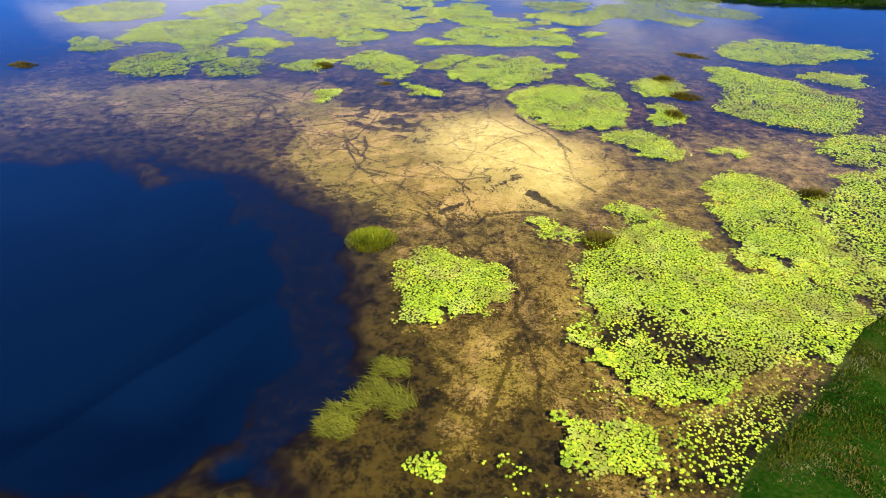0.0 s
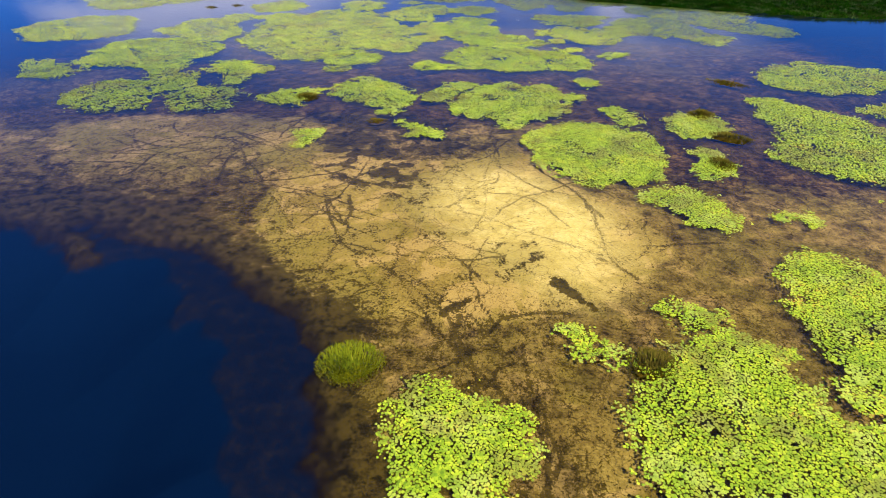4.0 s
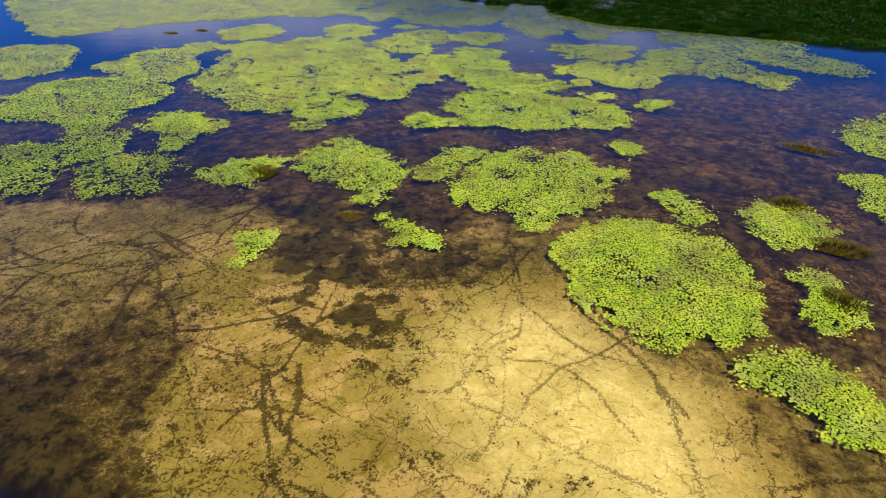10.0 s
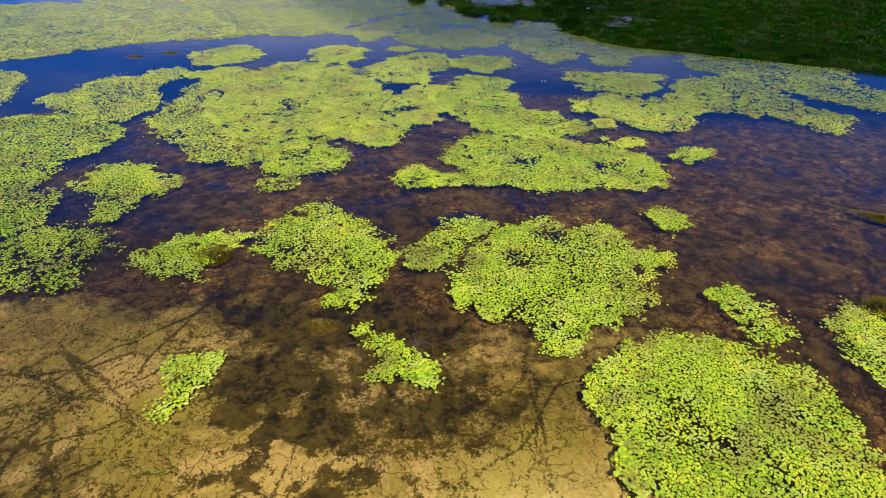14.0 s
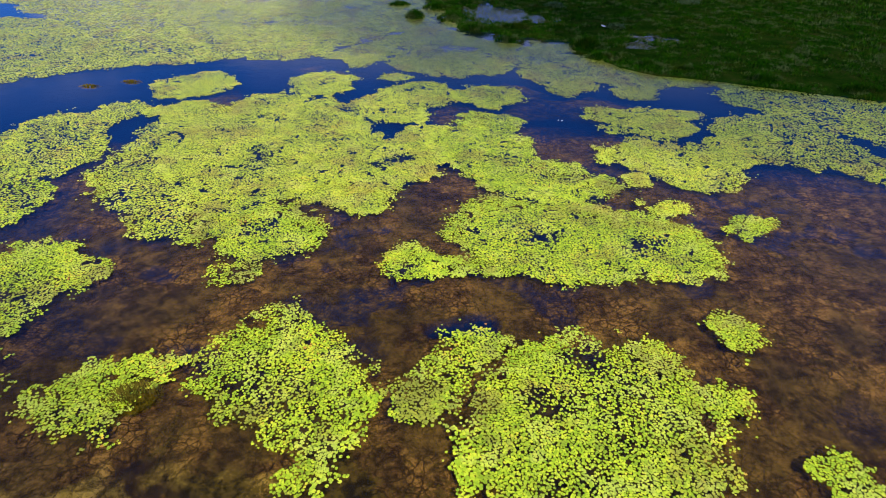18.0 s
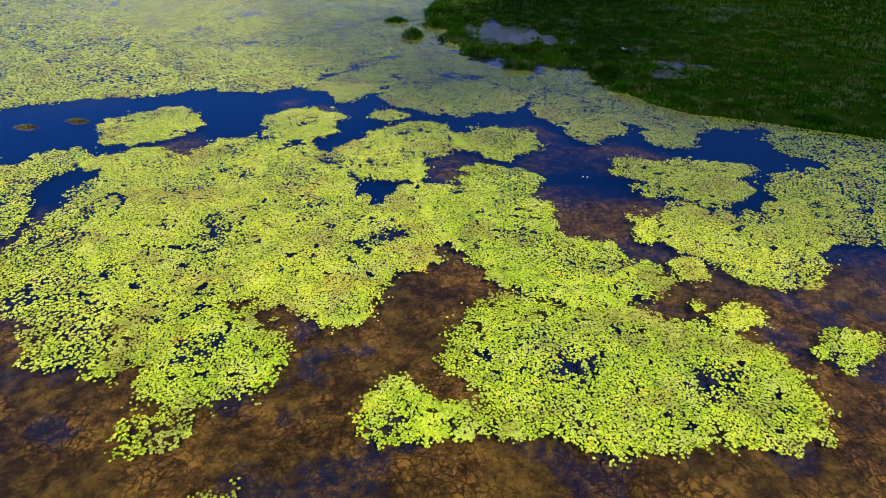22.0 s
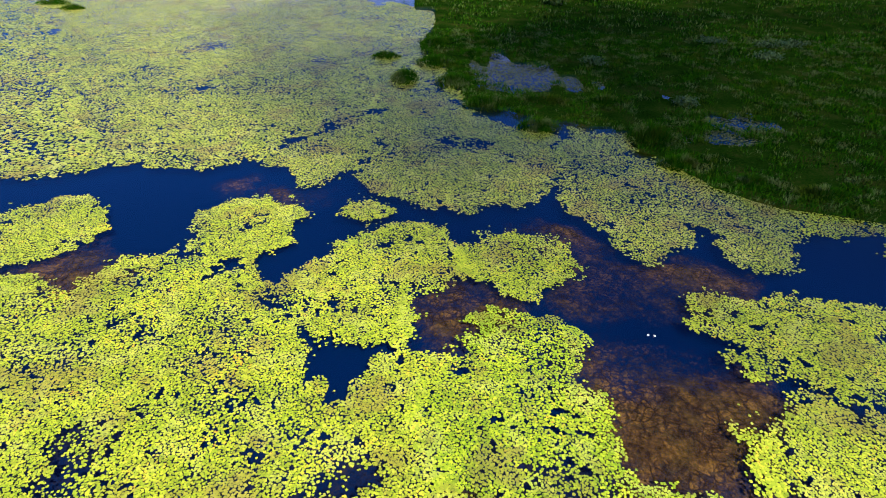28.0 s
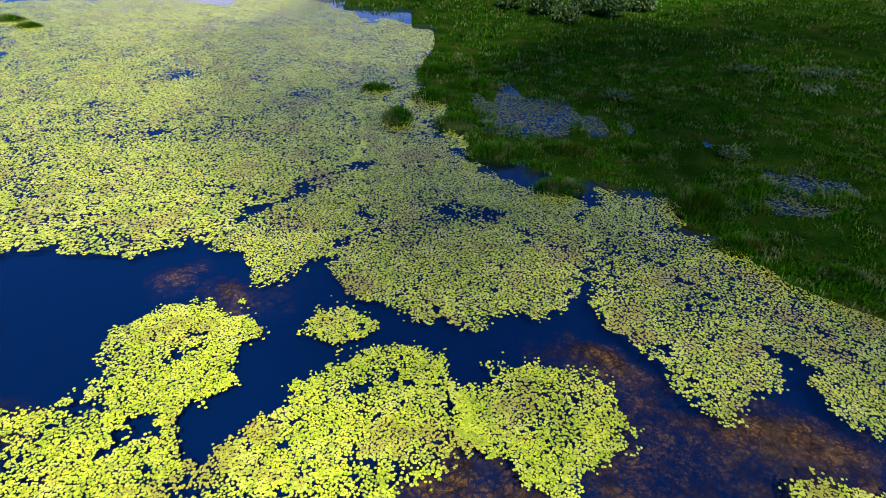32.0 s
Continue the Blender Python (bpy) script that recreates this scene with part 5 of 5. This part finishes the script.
def leaves_mesh(name, x, y, z, size, turn, lean, rim, mat):
    """All the leaves at these places, joined."""
    shape = pad_outline(rim, 3)
    n, k = len(x), rim + 1
    c, s = np.cos(turn)[:, None], np.sin(turn)[:, None]
    px = (shape[None, :, 0] * c - shape[None, :, 1] * s) * size[:, None]
    py = (shape[None, :, 0] * s + shape[None, :, 1] * c) * size[:, None]
    pz = shape[None, :, 2] * size[:, None] + px * lean[0][:, None] + py * lean[1][:, None] + z[:, None]
    verts = np.stack([px + x[:, None], py + y[:, None], pz], -1).reshape(-1, 3)
    fan = np.stack([np.zeros(rim - 1, int), np.arange(1, rim), np.arange(2, rim + 1)], 1)
    tris = (fan[None] + (np.arange(n) * k)[:, None, None]).reshape(-1)
    return mesh_of(name, verts, tris, np.full(n * (rim - 1), 3), mat)


PAD_MESHES = {}
for sort in (PAD, PAD_YELLOW, PAD_FIELD, DULL):
    PAD_MESHES[sort.name] = []
    for k in range(8):
        shape = pad_outline(11, 50 + k)
        tris = [v for i in range(1, 11) for v in (0, i, i + 1)]
        PAD_MESHES[sort.name].append(mesh_of("lily_pad", shape, tris, [3] * 10, sort))


PLACED = []


def lily_bed(rounds, label, gaps=0.30, singles=120, step=0.083, ragged=0.55, seed=0, rim=5, holes=(), thin=0.0, size=0.056, mat=None):
    """A bed of floating leaves over a union of rounds; gaps: how open it is; singles: how many leaves are parts of their own."""
    rng = np.random.default_rng(seed)
    singles = max(singles, 20)
    b = np.array(rounds)
    lo, hi = (b[:, :2] - b[:, 2:]).min(0) - 0.6, (b[:, :2] + b[:, 2:]).max(0) + 0.6
    x, y = np.meshgrid(np.arange(lo[0], hi[0], step), np.arange(lo[1], hi[1], step * 0.9))
    x[1::2] += step / 2
    x, y = x.ravel() + rng.uniform(-0.42, 0.42, x.size) * step, y.ravel() + rng.uniform(-0.42, 0.42, x.size) * step
    inner = blob(rounds, x, y) + (fbm(x, y, 1.7, seed + 1, 3) - 0.5) * 2.1 * ragged + (vnoise(x, y, 0.62, seed + 2) - 0.5) * 1.5 * ragged + (vnoise(x, y, 0.26, seed + 9) - 0.5) * 0.8 * ragged + 0.06
    open_water = vnoise(x, y, 0.19, seed + 3) * 0.40 + vnoise(x, y, 0.48, seed + 8) * 0.30 + fbm(x, y, 2.6, seed + 4, 3) * 0.30
    sparse = 0.28 * smooth(fbm(x, y, 2.2, seed + 6, 3), 0.50, 0.66)
    keep = (inner > 0) & (open_water > gaps - 0.02) & (rng.uniform(0, 1, x.size) > 0.05 + thin + sparse + 0.40 * (1 - smooth(inner, 0.0, 0.40)))
    keep |= (inner > -0.22) & (rng.uniform(0, 1, x.size) < 0.05)      # strays off the edge
    for hx, hy, hr in holes:
        hr *= 0.75
        keep &= np.hypot(x - hx, y - hy) + (vnoise(x, y, 0.4, seed + 7) - 0.5) * hr * 1.1 > hr * (0.1 + 1.35 * rng.uniform(0, 1, x.size))
    for other in PLACED:                            # a bed ends where an earlier one lies
        if (other[:, 0] + other[:, 2]).max() > lo[0] and (other[:, 0] - other[:, 2]).min() < hi[0] and (other[:, 1] + other[:, 2]).max() > lo[1] and (other[:, 1] - other[:, 2]).min() < hi[1]:
            keep &= blob(other, x, y) < 0.12 + 0.25 * rng.uniform(0, 1, x.size)
    PLACED.append(b)
    keep &= land_depth(x, y) < 0.1
    x, y = x[keep], y[keep]
    n = len(x)
    r = size * rng.uniform(0.68, 1.22, n)
    turn = rng.uniform(0, 2 * math.pi, n)
    lean = rng.normal(0, 0.05, (2, n))
    z = 0.008 + 0.014 * rng.uniform(0, 1, n) + np.abs(lean).sum(0) * r
    mid = (float(b[:, 0].mean()), float(b[:, 1].mean()), 0.0)
    bed = tagged(new("water_lily_bed"), label, "water lilies", "beds of water lilies on the lake")
    bed.location = mid
    mat = mat or (PAD if mid[1] < 64 else PAD_YELLOW if mid[1] < 90 else PAD_FIELD)          # the rafts of the open lake are yellower, the field beyond has faded
    order = np.argsort(np.abs(x) + 0.35 * (y - lo[1]))
    near, rest = order[:min(singles, n // 3)], order[min(singles, n // 3):]
    me = leaves_mesh("floating_leaves", x[rest] - mid[0], y[rest] - mid[1], z[rest], r[rest], turn[rest], lean[:, rest], rim, mat)
    part("floating_leaves", me, bed, kind="stuff")
    for i in near:
        pad = new("lily_pad", PAD_MESHES[mat.name][i % 8])
        pad.parent = bed
        pad.matrix_basis = Matrix.LocRotScale((x[i] - mid[0], y[i] - mid[1], z[i]), Euler((lean[1, i], -lean[0, i], turn[i])), (r[i],) * 3)
    return bed


for rounds, label, how in BED_PLAN:
    lily_bed(rounds, label, **how)


# ---- grasses, weeds, shrubs ----
def blades_mesh(name, x, y, z, high, wide, turn, bend, mat):
    """Tapered blades that rise from these places and bow over by bend (a share of their height)."""
    n = len(x)
    dx, dy = np.cos(turn), np.sin(turn)
    sx, sy = -dy * wide / 2, dx * wide / 2
    rows = []
    for up, out, w in ((0.0, 0.0, 1.0), (0.62, 0.35, 0.8), (1.0, 1.0, 0.0)):
        cx, cy = x + dx * bend * high * out, y + dy * bend * high * out
        cz = z + high * up * (1 - 0.35 * np.minimum(bend, 1.6) * out)
        rows.append((cx, cy, cz, w))
    pts = []
    for cx, cy, cz, w in rows[:2]:
        pts += [np.stack([cx - sx * w, cy - sy * w, cz], -1), np.stack([cx + sx * w, cy + sy * w, cz], -1)]
    pts.append(np.stack(rows[2][:3], -1))
    verts = np.stack(pts, 1).reshape(-1, 3)
    tri = np.array([0, 1, 3, 0, 3, 2, 2, 3, 4])
    loops = (tri[None] + (np.arange(n) * 5)[:, None]).ravel()
    return mesh_of(name, verts, loops, np.full(n * 3, 3), mat)


def mound_mesh(name, rx, ry, high, mat, seed):
    rng = np.random.default_rng(seed)
    rings, around = 5, 18
    verts, loops, sizes = [(0, 0, high)], [], []
    for i in range(1, rings + 1):
        u = i / rings
        for k in range(around):
            a = 2 * math.pi * k / around
            s = u * (1 + 0.12 * math.sin(3 * a + seed) + rng.uniform(-0.06, 0.06))
            verts.append((rx * s * math.cos(a), ry * s * math.sin(a), high * (1 - u ** 2) - 0.12 * u))
    for k in range(around):
        loops += [0, 1 + k, 1 + (k + 1) % around]
        sizes.append(3)
    for i in range(rings - 1):
        for k in range(around):
            a, b = 1 + i * around + k, 1 + i * around + (k + 1) % around
            loops += [a, a + around, b + around, b]
            sizes.append(4)
    return mesh_of(name, verts, loops, sizes, mat, True)


def tussock(x, y, rx, ry, high, label, mat=None, blades=900, turn=0.0, seed=0, lean=0.5):
    """A tuft of sedge on a low mound that stands out of the water."""
    mat = mat or TUFT
    rng = np.random.default_rng(seed + 900)
    thing = tagged(new("grass_tussock"), label, "grass tussock", "grass tussocks in the water")
    thing.matrix_basis = pose(x, y, -0.05, 0, 0, turn)
    part("mound", mound_mesh("mound", rx * 0.7, ry * 0.7, high * 0.36, mat, seed), thing)
    a, u = rng.uniform(0, 2 * math.pi, blades), np.sqrt(rng.uniform(0, 1, blades))
    bx, by = rx * u * np.cos(a), ry * u * np.sin(a)
    hh = high * rng.uniform(0.45, 1.0, blades) * (1.15 - 0.6 * u)
    me = blades_mesh("foliage", bx, by, high * 0.45 * (1 - u ** 2) - 0.05, hh, rng.uniform(0.02, 0.045, blades), a + rng.normal(0, 0.7, blades), lean * (0.3 + u) + rng.uniform(0, 0.3, blades), mat)
    part("foliage", me, thing, kind="stuff")
    return thing


def pondweed(x, y, long, wide, turn, label, seed, count=700):
    """Feathery shoots that lie at the surface, all drawn one way."""
    rng = np.random.default_rng(seed + 300)
    thing = tagged(new("pondweed_clump"), label, "pondweed", "pondweed clumps")
    thing.matrix_basis = pose(x, y, 0.0, 0, 0, turn)
    count *= 4
    bx, by = rng.uniform(-1.3, 1.3, count) * long, rng.uniform(-1.3, 1.3, count) * wide
    edge = 1.0 - np.hypot(bx / long, by / wide) + (fbm(bx + seed * 9, by, 0.7, seed, 3) - 0.5) * 1.5
    inside = edge > rng.uniform(0, 0.5, count)
    bx, by = bx[inside], by[inside]
    n = len(bx)
    me = blades_mesh("foliage", bx, by, rng.uniform(-0.05, 0.02, n), rng.uniform(0.07, 0.2, n), rng.uniform(0.015, 0.04, n), rng.normal(0, 0.6, n), rng.uniform(1.2, 2.8, n), WEED)
    part("foliage", me, thing, kind="stuff")
    return thing


def shrub(x, y, high, wide, label, seed, leaves=1500):
    rng = np.random.default_rng(seed + 500)
    z0 = 0.1
    thing = tagged(new("shrub"), label, "shrub", "shrubs on the marsh")
    thing.location = (x, y, z0)
    stems = 6
    tips = []
    for k in range(stems):
        a, out = 2 * math.pi * k / stems + rng.uniform(-0.4, 0.4), wide * rng.uniform(0.2, 0.75)
        tip = np.array([out * math.cos(a), out * math.sin(a), high * rng.uniform(0.5, 0.85)])
        tips.append(tip)
        verts, loops, sizes = [], [], []
        for u, r in ((0, 0.05), (0.5, 0.035), (1, 0.012)):
            c = tip * u + np.array([0, 0, 0.12 * high * math.sin(math.pi * u)])
            for q in range(5):
                b = 2 * math.pi * q / 5
                verts.append((c[0] + r * math.cos(b), c[1] + r * math.sin(b), c[2]))
        for j in range(2):
            for q in range(5):
                p, s = j * 5 + q, j * 5 + (q + 1) % 5
                loops += [p, s, s + 5, p + 5]
                sizes.append(4)
        part("stem", mesh_of("stem", verts, loops, sizes, BARK, True), thing)
    tips = np.array(tips + [np.array([0, 0, high * 0.8])])
    c = tips[rng.integers(0, len(tips), leaves)]
    spread = rng.normal(0, 1, (leaves, 3)) * np.array([wide * 0.27, wide * 0.27, high * 0.16])
    p = c + spread
    p[:, 2] = np.clip(p[:, 2], 0.05, None)
    s = rng.uniform(0.06, 0.14, leaves) * (0.5 + high / 4)
    me = leaves_mesh("crown", p[:, 0], p[:, 1], p[:, 2], s, rng.uniform(0, 6.28, leaves), rng.normal(0, 0.7, (2, leaves)), 5, SHRUB)
    part("crown", me, thing, kind="stuff")
    return thing


def marsh_grass(name, label, box, count, high, wide, mat, seed, edge=0.1, deepest=60.0, clump=2.5, bend=0.7):
    """Standing grass over the land inside a box of the plan."""
    rng = np.random.default_rng(seed)
    x, y = rng.uniform(box[0], box[2], count * 3), rng.uniform(box[1], box[3], count * 3)
    d = land_depth(x, y)
    thick = fbm(x, y, clump, seed + 1, 3)
    keep = (d > edge) & (d < deepest) & (thick > rng.uniform(0.3, 0.62, len(x)))
    x, y, d, thick = x[keep][:count], y[keep][:count], d[keep][:count], thick[keep][:count]
    n = len(x)
    z = 0.05 + np.clip(d, 0, 60) * 0.006 + 0.22 * fbm(x, y, 3.0, 41) - 0.04
    hh = high * rng.uniform(0.5, 1.1, n) * (0.45 + 1.1 * thick)
    me = blades_mesh(name, x, y, z, hh, wide * rng.uniform(0.6, 1.3, n), rng.uniform(0, 6.28, n), bend * rng.uniform(0.3, 1.3, n), mat)
    return tagged(new(name, me), label, "grass", kind="stuff")


tussock(-3.4, 23.6, 1.25, 1.15, 0.32, "round olive green sedge tussock alone at the drop-off", blades=1600, seed=1)
tussock(7.4, 23.6, 0.95, 0.9, 0.35, "low brown sedge tussock between lily beds", BROWN, 900, seed=2)
tussock(18.2, 48.7, 1.0, 0.75, 0.4, "brown sedge tussock at a lily bed's edge", BROWN, 700, seed=3)
tussock(18.6, 44.5, 1.5, 0.75, 0.35, "long brown sedge tussock beside pale lily pads", BROWN, 900, -25, seed=4)
tussock(16.5, 40.4, 0.75, 1.1, 0.35, "brown sedge tussock inside a crescent of lily pads", BROWN, 800, 10, seed=5)
tussock(-10.6, 52.0, 1.0, 0.8, 0.35, "olive brown sedge tussock among shaded lily pads", BROWN, 700, seed=6)
tussock(-4.8, 47.2, 0.9, 0.55, 0.2, "low dead sedge tussock over dark algae", BROWN, 500, seed=7)
tussock(20.1, 28.4, 0.9, 0.6, 0.4, "brown sedge tussock beside dense lily pads", BROWN, 600, seed=8)
tussock(-36.8, 51.6, 1.3, 0.6, 0.4, "far brown sedge tussock in open water", BROWN, 400, seed=9)
tussock(23.0, 56.0, 1.9, 0.45, 0.3, "long low brown sedge tussock in blue water", BROWN, 700, -35, seed=10)
tussock(-28.7, 84.5, 0.9, 0.35, 0.25, "thin dead sedge tuft in the blue channel", BROWN, 300, seed=11)
tussock(-25.9, 85.8, 0.9, 0.35, 0.25, "thin dead sedge tuft in open channel water", BROWN, 300, seed=12)
for k, (x, y, rx, ry, h) in enumerate(((-3.9, 111.5, 1.2, 1.6, 0.9), (-6.2, 118.5, 1.5, 0.9, 0.6), (-1.3, 116.5, 2.0, 1.6, 0.9), (0.5, 110.7, 1.8, 1.8, 0.9), (3.1, 105.5, 1.7, 1.6, 0.9), (-1.5, 123.6, 1.6, 2.0, 0.9), (6.4, 100.7, 1.6, 1.0, 0.8), (-50.5, 139.6, 2.2, 1.3, 0.7), (-46.5, 136.8, 1.5, 1.0, 0.6))):
    tussock(x, y, rx, ry, h, "dark green marsh grass clump standing in the lily field", GRASS, 1100, seed=20 + k, lean=0.35)

for k, (x, y, rx, ry, h) in enumerate(((13.9, 98.8, 1.6, 2.0, 1.2), (12.2, 106.2, 1.6, 1.4, 0.8), (7.5, 106.2, 2.2, 1.2, 0.8), (14.6, 94.9, 1.5, 0.9, 0.7), (17.9, 92.3, 1.6, 0.8, 0.7), (4.0, 123.6, 1.8, 1.6, 0.7), (9.0, 131.0, 2.0, 1.6, 0.7), (21.5, 91.0, 1.8, 1.0, 0.7), (27.0, 88.5, 2.0, 1.1, 0.8), (34.0, 86.0, 2.2, 1.2, 0.8), (2.4, 119.8, 1.6, 1.4, 0.7))):
    tussock(x, y, rx, ry, h, "tall dark green grass clump on the marsh edge", GRASS, 1200, seed=60 + k, lean=0.35)

pondweed(-3.1, 12.6, 0.95, 0.75, 175, "bright olive feathery pondweed at the drop-off", 1)
pondweed(-2.0, 15.1, 0.75, 0.6, 170, "olive feathery pondweed over brown weed", 2, 500)
pondweed(-1.9, 13.8, 1.2, 0.8, 150, "brown submerged pondweed on the silt", 3, 700)

marsh_grass("bank_grass", "short mossy green grass on the near bank", (7, 6, 26, 21), 34000, 0.15, 0.03, BANK, 71, -0.25, 60, 1.2)
marsh_grass("marsh_grass", "dark green marsh grass along the lily field's shore", (-4, 78, 60, 130), 100000, 0.36, 0.055, GRASS, 72, -0.35, 40, 2.0, 1.0)
marsh_grass("far_marsh_grass", "dark green grass over the far marsh", (-30, 120, 110, 200), 45000, 0.5, 0.11, GRASS, 73, -0.2, 90, 3.0, 1.0)
marsh_grass("side_marsh_grass", "dark green grass on the marsh beside the lake", (40, 76, 130, 130), 30000, 0.5, 0.11, GRASS, 74, -0.2, 90, 3.0, 1.0)

for k, (x, y, h, r) in enumerate(((7.6, 153.4, 2.4, 1.9), (11.7, 150.3, 2.6, 2.0), (14.0, 145.6, 2.0, 1.5), (17.0, 152.0, 2.2, 1.8), (20.4, 149.8, 2.7, 2.2), (25.2, 154.1, 2.3, 2.0))):
    shrub(x, y, h, r, "dense green willow shrub on the far marsh", k, 2200)
for k, (x, y, h, r) in enumerate(((13.5, 117.1, 0.7, 1.3), (31.3, 120.2, 0.7, 1.6), (36.2, 125.6, 0.7, 1.7), (28.1, 126.6, 0.6, 1.5), (33.4, 125.3, 0.6, 1.4), (18.5, 105.7, 0.6, 1.1))):
    shrub(x, y, h, r, "low spreading yellow-green shrub in dark marsh grass", 20 + k, 900)


# ---- small things ----
def lily_flower(x, y, seed):
    """An open white flower: two rings of pointed petals round a yellow middle."""
    rng = np.random.default_rng(seed)
    thing = tagged(new("water_lily_flower"), "open white water lily flower floating on dark blue water", "flower", "white lily flowers")
    thing.matrix_basis = pose(x, y, 0.01, 0, 0, rng.uniform(0, 90))
    for ring, (count, long, rise) in enumerate(((9, 0.065, 0.03), (7, 0.045, 0.045))):
        for k in range(count):
            verts = [(0.008, 0, 0), (long * 0.5, -0.017, rise * 0.45), (long * 0.5, 0.017, rise * 0.45), (long, 0, rise)]
            ob = part("petal", mesh_of("petal", verts, [0, 1, 2, 1, 3, 2], [3, 3], PETAL), thing)
            ob.rotation_euler = (0, 0, 2 * math.pi * (k + 0.5 * ring) / count)


lily_flower(8.0, 78.5, 1)
lily_flower(8.25, 78.45, 2)


def dead_branches(x, y, z, label, seed, twigs=14, reach=0.75):
    """Grey twigs that spread from one root over the mud."""
    rng = np.random.default_rng(seed)
    thing = tagged(new("dead_branch"), label, "dead branch", "sunken dead branches")
    thing.location = (x, y, z)
    for k in range(twigs):
        a, long = 2 * math.pi * k / twigs + rng.uniform(-0.2, 0.2), reach * rng.uniform(0.5, 1.0)
        verts, loops, sizes = [], [], []
        for j, (u, r) in enumerate(((0, 0.03), (0.4, 0.02), (0.75, 0.013), (1, 0.004))):
            turn = a + 0.5 * u * rng.uniform(-0.6, 0.6)
            for q in range(5):
                b = 2 * math.pi * q / 5
                verts.append((long * u * math.cos(turn) - r * math.sin(a) * math.cos(b), long * u * math.sin(turn) + r * math.cos(a) * math.cos(b), 0.14 * math.sin(math.pi * u) + r * math.sin(b)))
            if j:
                for q in range(5):
                    p, s = (j - 1) * 5 + q, (j - 1) * 5 + (q + 1) % 5
                    loops += [p, s, s + 5, p + 5]
                    sizes.append(4)
        part("twig", mesh_of("twig", verts, loops, sizes, BARK, True), thing)


dead_branches(-1.0, 46.6, -0.36, "grey dead branches lying on the brown lake bed", 5)
